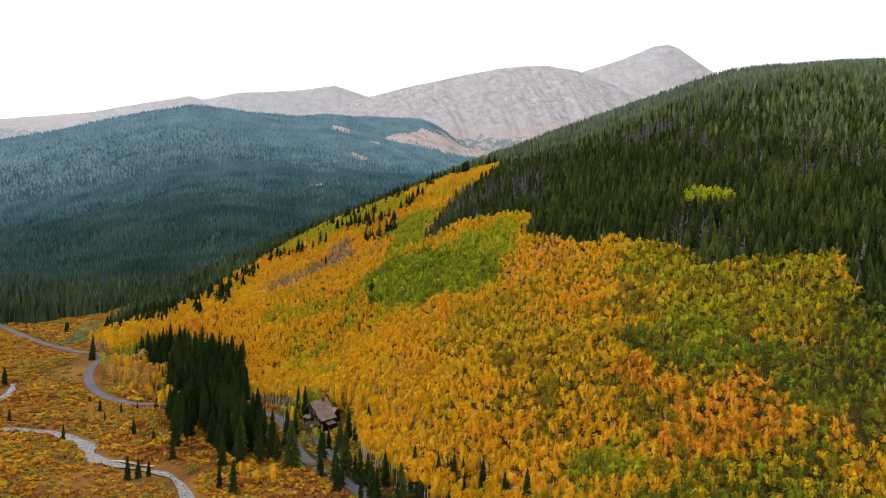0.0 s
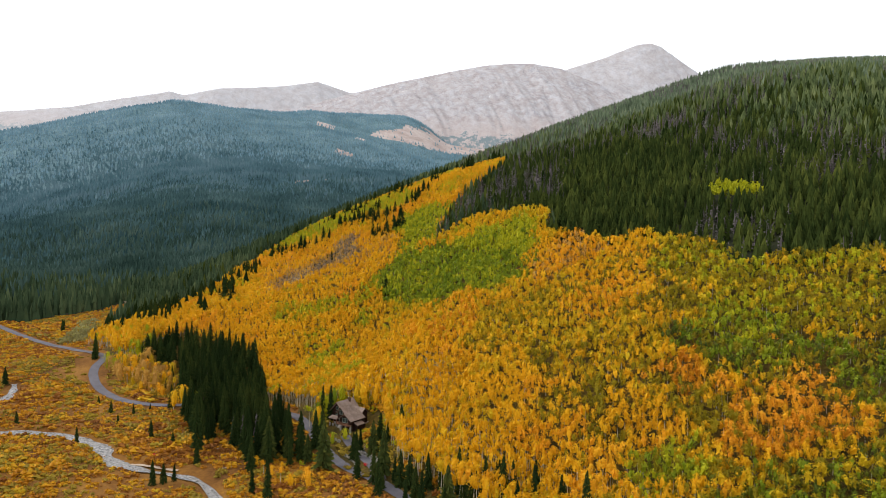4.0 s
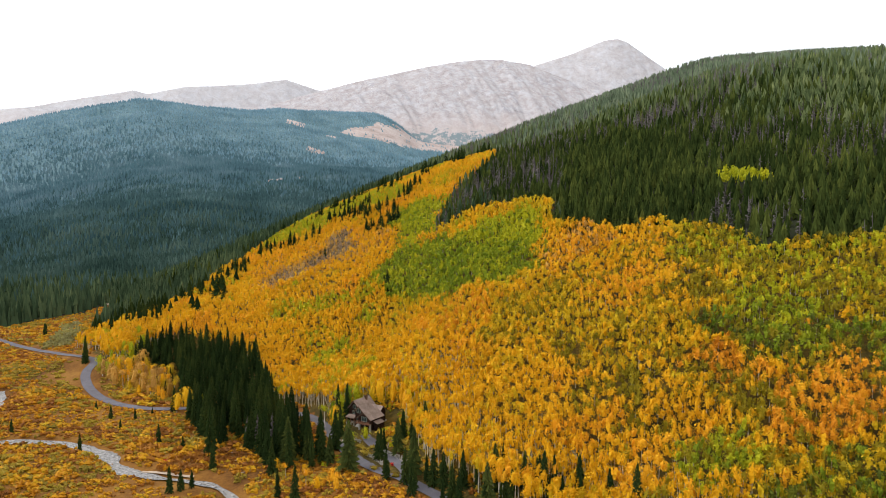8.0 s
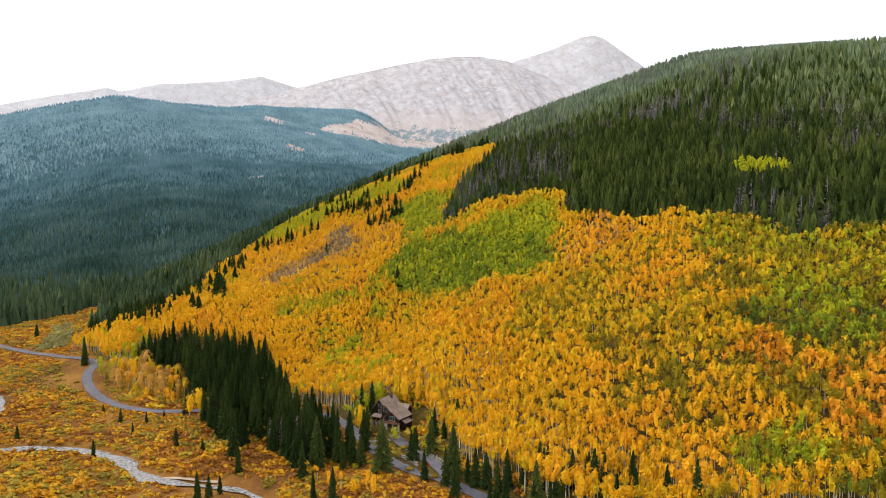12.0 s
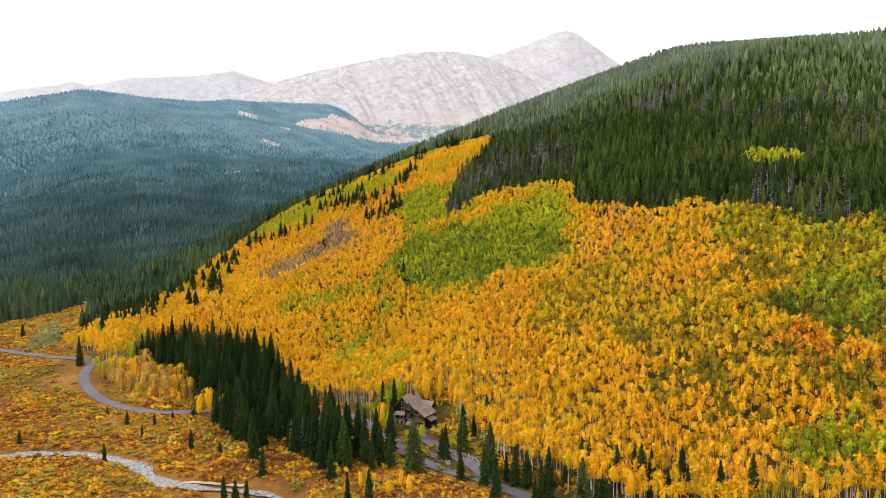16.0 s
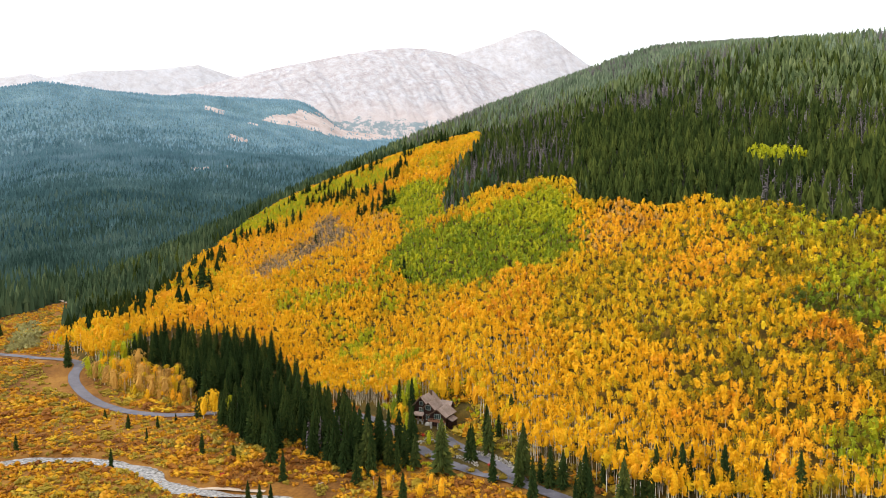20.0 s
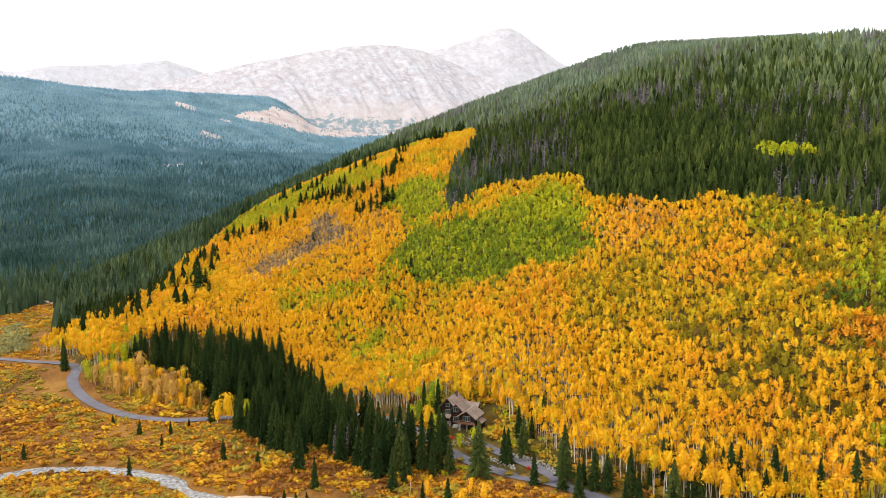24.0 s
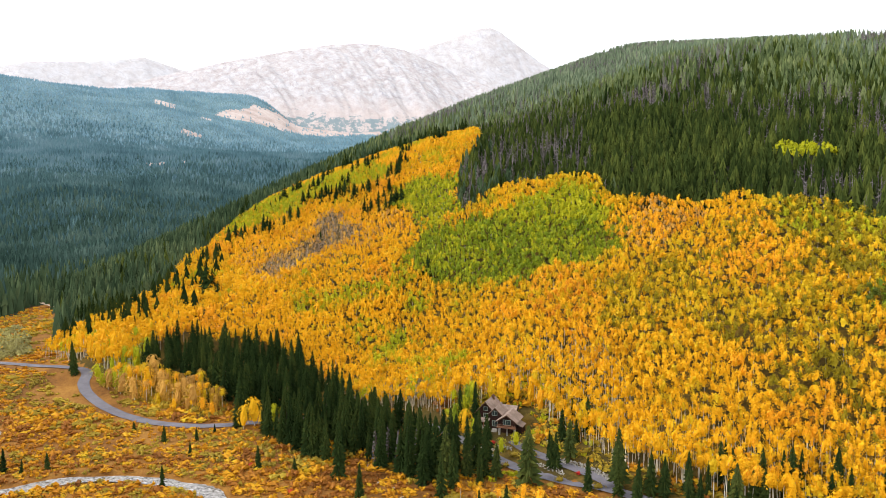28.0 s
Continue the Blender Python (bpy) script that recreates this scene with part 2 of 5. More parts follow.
RIDGE_HAZE_PINE = foliage("ridge_needles_haze_tint", [(0.0, (0.115, 0.205, 0.255)), (0.5, (0.17, 0.28, 0.34)), (1.0, (0.24, 0.35, 0.405))], 0.0, 0.01, (0.08, 1.0), 0.9, 0.25)
DEAD = foliage("dead_branches", [(0.0, (0.07, 0.057, 0.06)), (0.5, (0.14, 0.118, 0.124)), (1.0, (0.21, 0.185, 0.19))], 0.0)
GREY_TWIGS = foliage("bare_grey_twigs", [(0.0, (0.17, 0.12, 0.085)), (0.5, (0.3, 0.22, 0.15)), (1.0, (0.42, 0.32, 0.2))], 0.0)
SAGE = foliage("sage_willow_leaves", [(0.0, (0.13, 0.115, 0.04)), (0.5, (0.24, 0.21, 0.07)), (1.0, (0.36, 0.32, 0.09))], 0.15)
BARK = earth("pale_aspen_bark", [(0.3, (0.28, 0.24, 0.18)), (0.5, (0.6, 0.55, 0.45)), (0.8, (0.75, 0.7, 0.6))], 3.0, 0.6)
DARK_BARK = earth("dark_spruce_bark", [(0.3, (0.05, 0.035, 0.025)), (0.7, (0.14, 0.1, 0.075))], 4.0, 0.6)
WILLOW = foliage("willow_leaves", [(0.0, (0.29, 0.1, 0.005)), (0.4, (0.5, 0.215, 0.006)), (0.7, (0.6, 0.31, 0.009)), (1.0, (0.54, 0.37, 0.014))], 0.2, 0.12, (0.4, 0.7))
RUST_SHRUB = foliage("rust_shrub_leaves", [(0.0, (0.14, 0.05, 0.008)), (0.5, (0.28, 0.1, 0.012)), (1.0, (0.4, 0.17, 0.014))], 0.2)
GREEN_SHRUB = foliage("green_shrub_leaves", [(0.0, (0.16, 0.12, 0.014)), (0.5, (0.32, 0.22, 0.02)), (1.0, (0.42, 0.3, 0.024))], 0.2)
ASPHALT = earth("worn_asphalt", [(0.3, (0.094, 0.087, 0.100)), (0.6, (0.144, 0.136, 0.155)), (0.8, (0.194, 0.182, 0.200))], 2.5, 0.15, 0.85, 0.2, 0.02)


def rock_material(name="snow_dusted_rock", white=0.0):
    """Grey-pink talus and rock, streaked down the slope, with snow in the gullies."""
    m, n, l, bsdf = node_material(name, 0.95)
    bsdf.inputs["Specular IOR Level"].default_value = 0.1
    geo = n.new("ShaderNodeNewGeometry")
    sep = n.new("ShaderNodeSeparateXYZ")
    l.new(geo.outputs["Position"], sep.inputs[0])
    skew = n.new("ShaderNodeMath")
    skew.operation = "MULTIPLY_ADD"
    l.new(sep.outputs["Z"], skew.inputs[0])
    skew.inputs[1].default_value = 0.9
    l.new(sep.outputs["X"], skew.inputs[2])
    squeeze = n.new("ShaderNodeMath")
    squeeze.operation = "MULTIPLY"
    l.new(sep.outputs["Z"], squeeze.inputs[0])
    squeeze.inputs[1].default_value = 0.16
    warp = noise_of(n, l, 0.004, 4, 0.6, geo.outputs["Position"])
    bend = n.new("ShaderNodeMath")
    bend.operation = "MULTIPLY_ADD"
    l.new(warp.outputs["Fac"], bend.inputs[0])
    bend.inputs[1].default_value = 420.0
    l.new(skew.outputs[0], bend.inputs[2])
    join = n.new("ShaderNodeCombineXYZ")
    l.new(bend.outputs[0], join.inputs[0])
    l.new(squeeze.outputs[0], join.inputs[2])
    streak = noise_of(n, l, 0.055, 10, 0.72, join.outputs[0])
    blotch = noise_of(n, l, 0.018, 10, 0.75, geo.outputs["Position"])
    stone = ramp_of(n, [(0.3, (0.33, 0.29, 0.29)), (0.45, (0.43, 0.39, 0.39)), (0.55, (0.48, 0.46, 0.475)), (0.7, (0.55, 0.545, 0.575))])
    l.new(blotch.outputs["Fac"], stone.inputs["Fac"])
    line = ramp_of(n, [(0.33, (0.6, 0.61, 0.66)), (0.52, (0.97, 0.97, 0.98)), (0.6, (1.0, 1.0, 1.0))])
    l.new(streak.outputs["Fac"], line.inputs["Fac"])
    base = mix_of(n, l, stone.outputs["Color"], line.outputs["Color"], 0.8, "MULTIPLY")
    fine = noise_of(n, l, 0.16, 6, 0.7, join.outputs[0])
    thin = ramp_of(n, [(0.38, (0.62, 0.63, 0.68)), (0.5, (1, 1, 1))])
    l.new(fine.outputs["Fac"], thin.inputs["Fac"])
    base = mix_of(n, l, base, thin.outputs["Color"], 0.3, "MULTIPLY")
    low_tan = n.new("ShaderNodeMapRange")
    for socket, value in (("From Min", 560), ("From Max", 740), ("To Min", 0.75), ("To Max", 0.0)):
        low_tan.inputs[socket].default_value = value
    l.new(sep.outputs["Z"], low_tan.inputs["Value"])
    base = mix_of(n, l, base, (0.5, 0.415, 0.39), low_tan.outputs["Result"])     # bare tan turf below the rock
    snow = ramp_of(n, [(0.63, (0, 0, 0)), (0.67, (0.8, 0.8, 0.8))])
    l.new(streak.outputs["Fac"], snow.inputs["Fac"])
    base = mix_of(n, l, base, (0.72, 0.73, 0.76), snow.outputs["Color"])
    scrub = noise_of(n, l, 0.022, 9, 0.8, geo.outputs["Position"])
    low = n.new("ShaderNodeMapRange")
    for socket, value in (("From Min", 560), ("From Max", 760), ("To Min", 0.12), ("To Max", -0.25)):
        low.inputs[socket].default_value = value
    l.new(sep.outputs["Z"], low.inputs["Value"])
    reach = n.new("ShaderNodeMath")
    l.new(scrub.outputs["Fac"], reach.inputs[0])
    l.new(low.outputs["Result"], reach.inputs[1])
    patch = ramp_of(n, [(0.58, (0, 0, 0)), (0.61, (1, 1, 1))])
    l.new(reach.outputs[0], patch.inputs["Fac"])
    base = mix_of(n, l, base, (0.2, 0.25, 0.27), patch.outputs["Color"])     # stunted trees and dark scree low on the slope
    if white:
        base = mix_of(n, l, base, (0.6, 0.6, 0.63), white)     # thin snow, and haze put into the colour as white
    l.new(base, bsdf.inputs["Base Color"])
    bump_to(n, l, bsdf, blotch.outputs["Fac"], 0.6, 9.0)
    return m


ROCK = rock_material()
# the two farther ranges are whitened in colour to stand for haze over snow
HAZED_SNOWY_ROCK = rock_material("haze_paled_snowy_rock", 0.2)
HAZED_FAR_ROCK = rock_material("haze_paled_far_rock", 0.3)
STONE = earth("pale_boulder", [(0.3, (0.2, 0.185, 0.16)), (0.6, (0.36, 0.335, 0.3)), (0.8, (0.5, 0.48, 0.44))], 2.0, 0.5)


def water_material():
    m, n, l, bsdf = node_material("creek_water", 0.12)
    foam = noise_of(n, l, 0.9, 8, 0.75)
    r = ramp_of(n, [(0.36, (0.05, 0.045, 0.04)), (0.5, (0.17, 0.16, 0.15)), (0.64, (0.45, 0.43, 0.42))])
    l.new(foam.outputs["Fac"], r.inputs["Fac"])
    l.new(r.outputs["Color"], bsdf.inputs["Base Color"])
    k = ramp_of(n, [(0.4, (0.1, 0.1, 0.1)), (0.55, (0.7, 0.7, 0.7))])
    l.new(foam.outputs["Fac"], k.inputs["Fac"])
    l.new(k.outputs["Color"], bsdf.inputs["Roughness"])
    bump_to(n, l, bsdf, foam.outputs["Fac"], 0.35, 0.08)
    return m


WATER = water_material()

# ---- plan: creek, roads, terrain ----
CREEK = smooth_line([(-236, 384), (-229, 370), (-226, 354), (-240, 332), (-224, 308), (-204, 303), (-190, 307), (-173, 305), (-160, 299),
                     (-147, 289), (-137, 274), (-123, 265), (-109, 260), (-98, 254), (-88, 240), (-80, 226), (-60, 200)])
ROAD = smooth_line([(-360, 560), (-291, 497), (-258, 468), (-236, 448), (-220, 435), (-207, 424), (-205, 409), (-199, 393), (-186, 372),
                    (-169, 355), (-155, 347), (-138, 343), (-118, 340), (-98, 332), (-80, 318), (-69, 304), (-59, 281), (-50, 263), (-40, 249), (-26, 231), (-2, 204), (30, 170), (60, 130)])
DRIVE = smooth_line([(-34, 243), (-36, 252), (-41, 264), (-46, 275), (-50, 284)])
HOUSE = (-48.0, 295.0)
HILL = (1.0087, 151.98, 4.9771, 9.1775, 7.204, -2.6212, 1.5688, -6.7092)
SWELLS = [(-60, 385, 55, -16.0), (-190, 465, 60, 11.8), (0, 640, 80, 11.6), (-40, 285, 40, -6.2), (20, 345, 45, -1.8), (60, 520, 70, 6.7), (300, 420, 110, -5.2), (10, 215, 40, -7.1), (-100, 540, 60, -3.8), (100, 640, 90, -4.5), (180, 780, 110, -15.9), (320, 900, 150, -1.4), (420, 700, 130, -1.9), (600, 850, 160, -13.0), (260, 600, 100, 8.6), (60, 760, 90, -13.8), (475, 590, 75, 13.0), (395, 1005, 75, 9.0)]


def hill_height(x, y):
    """The big wooded hill: a slope that flattens upwards, with a curved foot and a few swells."""
    turn, foot, a, b, k2, k3, a1, a2 = HILL
    c, s = math.cos(turn), math.sin(turn)
    v = np.clip(-s * x + c * y, -900, 900) / 300
    u = (c * x + s * y - foot - 20 * k2 * v**2 - 20 * k3 * v**3) / 100
    u = np.logaddexp(0, 4 * u) / 4
    h = 100 * (a + 0.3 * a1 * v + 0.1 * a2 * v**2) * (1 - np.exp(-u / b)) / (1 + np.exp(np.clip((v - 2.0) / 0.1, -40, 40)))
    for cx, cy, r, up in SWELLS:
        h = h + up * np.exp(-((x - cx) ** 2 + (y - cy) ** 2) / r**2)
    return h


def valley_height(x, y):
    """The valley floor, which climbs away, and the long wooded ridge on its far side."""
    z = -4 + np.where(y > 320, 0.05, 0.02) * (y - 320) + np.clip(y - 1000, 0, None) * 0.11
    ridge = to_line(x, y, [(-3200, 1900), (-1900, 2500), (-1150, 3000), (-600, 3600), (-100, 3950), (500, 4100)])
    bearing = np.degrees(np.arctan2(x + 65, y - 35))
    z = z + (165 + 45 * np.clip((-x - 300) / 900, 0, 1)) * np.exp(-((ridge / 620) ** 2)) / (1 + np.exp(np.clip((bearing - 1.2) / 0.7, -40, 40)))
    far = np.clip((np.hypot(x, y) - 650) / 600, 0, 1)
    z = z - 130 * np.clip((-19 - bearing) / 13, 0, 1.3) * np.clip((np.hypot(x, y) - 900) / 1500, 0, 1)
    return z + far * 36 * (fractal(x, y, 420, 11) - 0.5) * 2


def ground_height(x, y):
    x, y = np.asarray(x, float), np.asarray(y, float)
    z = 6 * np.logaddexp(hill_height(x, y) / 6, valley_height(x, y) / 6)
    near = np.exp(-(np.maximum(0, np.hypot(x + 100, y - 330) - 250) / 150) ** 2)
    return z + near * 0.9 * (fractal(x, y, 18, 5, 3) - 0.5)


def nearest_on(x, y, line):
    """The distance to a polyline, and the plan point on it."""
    best, px, py = np.full(np.shape(x), 1e9), np.zeros(np.shape(x)), np.zeros(np.shape(x))
    for (x0, y0), (x1, y1) in zip(line, line[1:]):
        t = np.clip(((x - x0) * (x1 - x0) + (y - y0) * (y1 - y0)) / ((x1 - x0) ** 2 + (y1 - y0) ** 2), 0, 1)
        qx, qy = x0 + t * (x1 - x0), y0 + t * (y1 - y0)
        d = np.hypot(x - qx, y - qy)
        near = d < best
        best, px, py = np.where(near, d, best), np.where(near, qx, px), np.where(near, qy, py)
    return best, px, py


def carved(x, y):
    """The ground with the creek bed let in, the roads benched and the house's terrace levelled."""
    x, y = np.asarray(x, float), np.asarray(y, float)
    z = ground_height(x, y)
    for line in (ROAD[::3], DRIVE):
        d, px, py = nearest_on(x, y, line)
        w = np.exp(-((d / 4.2) ** 4))
        z = z * (1 - w) + ground_height(px, py) * w
    d = to_line(x, y, CREEK)
    z = z - 1.3 * np.exp(-((d / 4.2) ** 4))
    house = np.hypot(x - HOUSE[0], y - HOUSE[1])
    level = float(ground_height(*HOUSE)) - 0.5
    w = np.exp(-((house / 12) ** 4))
    return z * (1 - w) + level * w


def steps(a, b, fine, lo, hi, coarse):
    """Grid lines: fine between lo and hi, growing outwards."""
    mid = list(np.arange(lo, hi + 0.1, fine))
    up, d, x = [], fine, hi
    while x < b:
        d = min(d * 1.13, coarse)
        x += d
        up.append(x)
    down, d, x = [], fine, lo
    while x > a:
        d = min(d * 1.13, coarse)
        x -= d
        down.append(x)
    return np.array(down[::-1] + mid + up)


ASPEN_AREA = [(-234, 460), (-228, 485), (-206, 532), (-196, 541), (-184, 558), (-178, 598), (-164, 606), (-150, 644), (-133, 680), (-112, 705), (-80, 722), (-30, 735), (40, 760), (62, 740), (50, 640), (44, 602), (30, 568), (6, 533), (-9, 489), (-14, 462), (-1, 468),
              (18, 466), (42, 442), (54, 426), (48, 408), (48, 396), (54, 388), (66, 370), (70, 356), (88, 352), (94, 334), (106, 320), (110, 292), (122, 292), (138, 284), (157, 277), (152, 262), (146, 240), (165, 230),
              (190, 200), (140, 110), (70, 150), (12, 200), (-14, 228), (-28, 252), (-34, 276), (-36, 308), (-60, 316), (-76, 308), (-90, 330), (-102, 366), (-114, 398), (-140, 422), (-164, 436), (-186, 432), (-184, 414), (-204, 424)]
SPRUCE_BELT = [(-182, 414), (-161, 401), (-147, 379), (-128, 328), (-115, 300), (-108, 279), (-102, 296), (-97, 293), (-91, 278), (-82, 268), (-74, 290), (-76, 306), (-89, 328), (-101, 364), (-113, 397), (-139, 420), (-163, 434), (-185, 430)]
MEADOW_AREA = [(-420, 600), (-360, 555), (-322, 552), (-311, 575), (-281, 598), (-268, 606), (-255, 566), (-232, 482), (-215, 440), (-190, 405), (-150, 370), (-110, 350), (-80, 330),
               (-66, 300), (-40, 255), (-20, 225), (20, 180), (40, 60), (-100, -100), (-420, 0)]

gx, gy = steps(-2900, 1500, 2.4, -260, 40, 28), steps(-300, 4350, 2.4, 190, 480, 28)
GX, GY = np.meshgrid(gx, gy)
GZ = carved(GX, GY)
nx, ny = len(gx), len(gy)
corner = np.arange(nx * ny).reshape(ny, nx)
quads = np.stack([corner[:-1, :-1], corner[:-1, 1:], corner[1:, 1:], corner[1:, :-1]], -1).reshape(-1, 4)
cx, cy = (GX[:-1, :-1] + GX[1:, 1:]).ravel() / 2, (GY[:-1, :-1] + GY[1:, 1:]).ravel() / 2
kind = np.full(len(cx), 2)
kind[inside(cx, cy, ASPEN_AREA)] = 1
kind[inside(cx, cy, MEADOW_AREA)] = 0
kind[(np.hypot(cx + 45, cy - 285) < 48) & (kind == 2)] = 1
kind[inside(cx, cy, [(-66, 300), (-66, 335), (-30, 332), (-28, 280), (-22, 250), (8, 212), (-20, 215), (-44, 256), (-60, 280)])] = 1


def clearing(x, y):
    """Treeless patches on the far side of the valley."""
    open_ground = np.zeros(np.shape(x), bool)
    wob = 0.6 + 0.8 * fractal(x, y, 90, 31)
    for px, py, rx, ry in ((-336, 2737, 34, 42), (-360, 1954, 26, 34), (-300, 1990, 12, 20), (-85, 2243, 16, 34), (-470, 3150, 40, 50), (-300, 3020, 26, 30), (-410, 2330, 12, 20)):
        open_ground |= ((x - px) / rx) ** 2 + ((y - py) / ry) ** 2 < wob
    wx, wy = x + 120 * (fractal(x, y, 160, 37) - 0.5), y + 160 * (fractal(x, y, 200, 39) - 0.5)
    open_ground |= inside(wx, wy, [(-262, 3150), (-205, 3270), (-106, 3480), (-30, 3560), (0, 3900), (400, 4300), (600, 3900), (250, 3500), (150, 3330), (24, 3215), (-77, 3170)])
    return open_ground


kind[(kind == 2) & (cy < 450) & (cx < 0)] = 1
# far forest ground takes the haze-tinted colours, the paler one beyond 1900 m
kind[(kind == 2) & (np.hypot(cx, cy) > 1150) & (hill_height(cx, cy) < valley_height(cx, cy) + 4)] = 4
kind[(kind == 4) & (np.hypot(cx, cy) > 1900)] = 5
kind[clearing(cx, cy)] = 3
ground = new("ground", raw_mesh("ground", np.stack([GX, GY, GZ], -1).reshape(-1, 3), quads, (MEADOW, LITTER, DUFF, BARE, UNDERWOOD, HAZE_UNDERWOOD), kind, True))
tagged(ground, "valley meadow of dry autumn grass rising into wooded slopes", "ground", kind="structure")


def ribbon(name, line, width, lift, material, label, category, wobble=0.0):
    """A strip that follows a line over the ground."""
    p = np.array(line)
    d = np.gradient(p, axis=0)
    d /= np.linalg.norm(d, axis=1)[:, None]
    side = np.stack([-d[:, 1], d[:, 0]], -1)
    w = width * (1 + wobble * 2 * (value_noise(p[:, 0], p[:, 1], 9, 77) - 0.5))
    across = np.linspace(-0.5, 0.5, 7)
    xy = p[:, None] + side[:, None] * (across[None, :, None] * w[:, None, None])
    z = carved(xy[..., 0], xy[..., 1])
    z = (z[:, 3] if not wobble else z.min(axis=1) + 0.2)[:, None] * np.ones(7) + lift
    verts = np.concatenate([xy, z[..., None]], -1).reshape(-1, 3)
    n = len(p)
    c = np.arange(n * 7).reshape(n, 7)
    f = np.stack([c[:-1, :-1], c[:-1, 1:], c[1:, 1:], c[1:, :-1]], -1).reshape(-1, 4)
    ob = new(name, raw_mesh(name, verts, f, (material,), None, True))
    return tagged(ob, label, category, kind="structure")


ribbon("creek", CREEK, 5.2, 0.35, WATER, "shallow white-water creek over pale stones in the meadow", "creek", 0.7)
ribbon("road", ROAD, 4.8, 0.22, ASPHALT, "narrow winding grey paved mountain road through the valley", "road")
ribbon("driveway", DRIVE, 4.5, 0.24, ASPHALT, "short grey paved driveway up to the wooden house", "driveway")


# ---- far mountains ----
def mountain(name, label, profile, foot_far, ridge_far, foot_lift, seed, material, fine=(260, 90), slant=300.0, relief=75.0):
    """A range seen across the valley: heights along a bearing, from the foot up to the ridge and down behind, furrowed by slanting ribs and gullies."""
    bearing = np.radians(np.linspace(profile[0][0], profile[-1][0], fine[0]) + 0.3)
    depth = np.linspace(0, 1, fine[1])
    B, Dp = np.meshgrid(bearing, depth)
    top = np.interp(np.degrees(B) - 0.3, [p[0] for p in profile], [p[1] for p in profile])
    far = foot_far + (ridge_far - foot_far) * np.minimum(Dp / 0.86, 1) + np.maximum(Dp - 0.86, 0) * 150
    x, y = -65 + far * np.sin(B), 35 + far * np.cos(B)
    rise = np.minimum(Dp / 0.86, 1)
    along = np.degrees(B) * 75 + slant * rise
    rib = 1 - np.abs(2 * fractal(along + 70 * fractal(x, y, 260, seed), far * 0.18, 150, seed, 5) - 1)
    rill = 1 - np.abs(2 * fractal(along * 1.0 + 25 * fractal(x, y, 120, seed + 5), far * 0.1, 42, seed + 7, 3) - 1)
    z = foot_lift + (92 + np.tan(np.radians(top)) * ridge_far - foot_lift) * rise**0.85
    z = z + ((rib - 0.75) * relief + (rill - 0.7) * relief * 0.35) * np.sin(np.pi * rise) ** 0.7 - np.maximum(Dp - 0.86, 0) * 900
    z = z + (fractal(along, far, 34, seed + 3) - 0.5) * 6
    c = np.arange(B.size).reshape(B.shape)
    f = np.stack([c[:-1, :-1], c[:-1, 1:], c[1:, 1:], c[1:, :-1]], -1).reshape(-1, 4)
    ob = new(name, raw_mesh(name, np.stack([x, y, z], -1).reshape(-1, 3), f, (material,), None, True))
    return tagged(ob, label, "mountain", kind="structure")


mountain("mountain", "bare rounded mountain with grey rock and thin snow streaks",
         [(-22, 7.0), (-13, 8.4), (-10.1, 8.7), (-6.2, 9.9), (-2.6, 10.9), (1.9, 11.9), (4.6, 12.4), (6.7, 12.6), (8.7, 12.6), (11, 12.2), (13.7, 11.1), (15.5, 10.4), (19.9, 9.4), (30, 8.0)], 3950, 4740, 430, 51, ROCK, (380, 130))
mountain("mountain_peak", "pointed summit dusted with snow, coloured paler for haze",
         [(4, 9.5), (8, 10.8), (10.1, 11.6), (11.7, 12.2), (14.6, 13.0), (16.8, 13.8), (17.8, 13.9), (18.6, 13.6), (19.4, 13.0), (21.6, 11.4), (22.9, 10.5), (30, 7.5)], 4450, 4890, 500, 61, HAZED_SNOWY_ROCK, (200, 80), 220.0, 60.0)
mountain("mountain_range", "distant snowy mountain range under cloud, coloured paler for haze",
         [(-46, 6.0), (-32, 6.6), (-26.4, 7.6), (-23, 8.5), (-19.7, 9.3), (-18.7, 9.1), (-16.2, 9.8), (-14.2, 10.0), (-11.3, 10.3), (-8.6, 10.8), (-6.2, 10.1), (-4.4, 9.8), (0, 8.5), (5, 7.5)], 4450, 4890, 450, 71, HAZED_FAR_ROCK, (260, 70), 220.0, 60.0)

# ---- trees: shapes of height 1 ----
def leaf_cards(rng, centres, size, folded=True):
    """Small leaf clumps about the given centres that face outwards and up: folded pairs of triangles, or single ones."""
    n = len(centres)
    c = np.stack([centres[:, 0], centres[:, 1], np.zeros(n)], -1)
    c = c / (np.linalg.norm(c, axis=1)[:, None] + 1e-6) * 0.7 + [0, 0, 0.75] + rng.normal(0, 0.45, (n, 3))
    c /= np.linalg.norm(c, axis=1)[:, None]
    a = np.cross(c, rng.normal(size=(n, 3)))
    a /= np.linalg.norm(a, axis=1)[:, None]
    b = np.cross(c, a)
    s = size * (0.7 + 0.6 * rng.random((n, 1)))
    if not folded:
        v = np.stack([centres + a * s, centres - a * s * 0.5 + b * s * 0.8, centres - a * s * 0.5 - b * s * 0.8], 1)
        return v.reshape(-1, 3), np.arange(3 * n).reshape(n, 3)
    v = np.stack([centres - a * s, centres + b * s * 0.7 - c * s * 0.3, centres + a * s, centres - b * s * 0.7 - c * s * 0.3], 1)
    f = np.arange(4 * n).reshape(n, 4)
    return v.reshape(-1, 3), np.concatenate([f[:, [0, 1, 2]], f[:, [0, 2, 3]]])


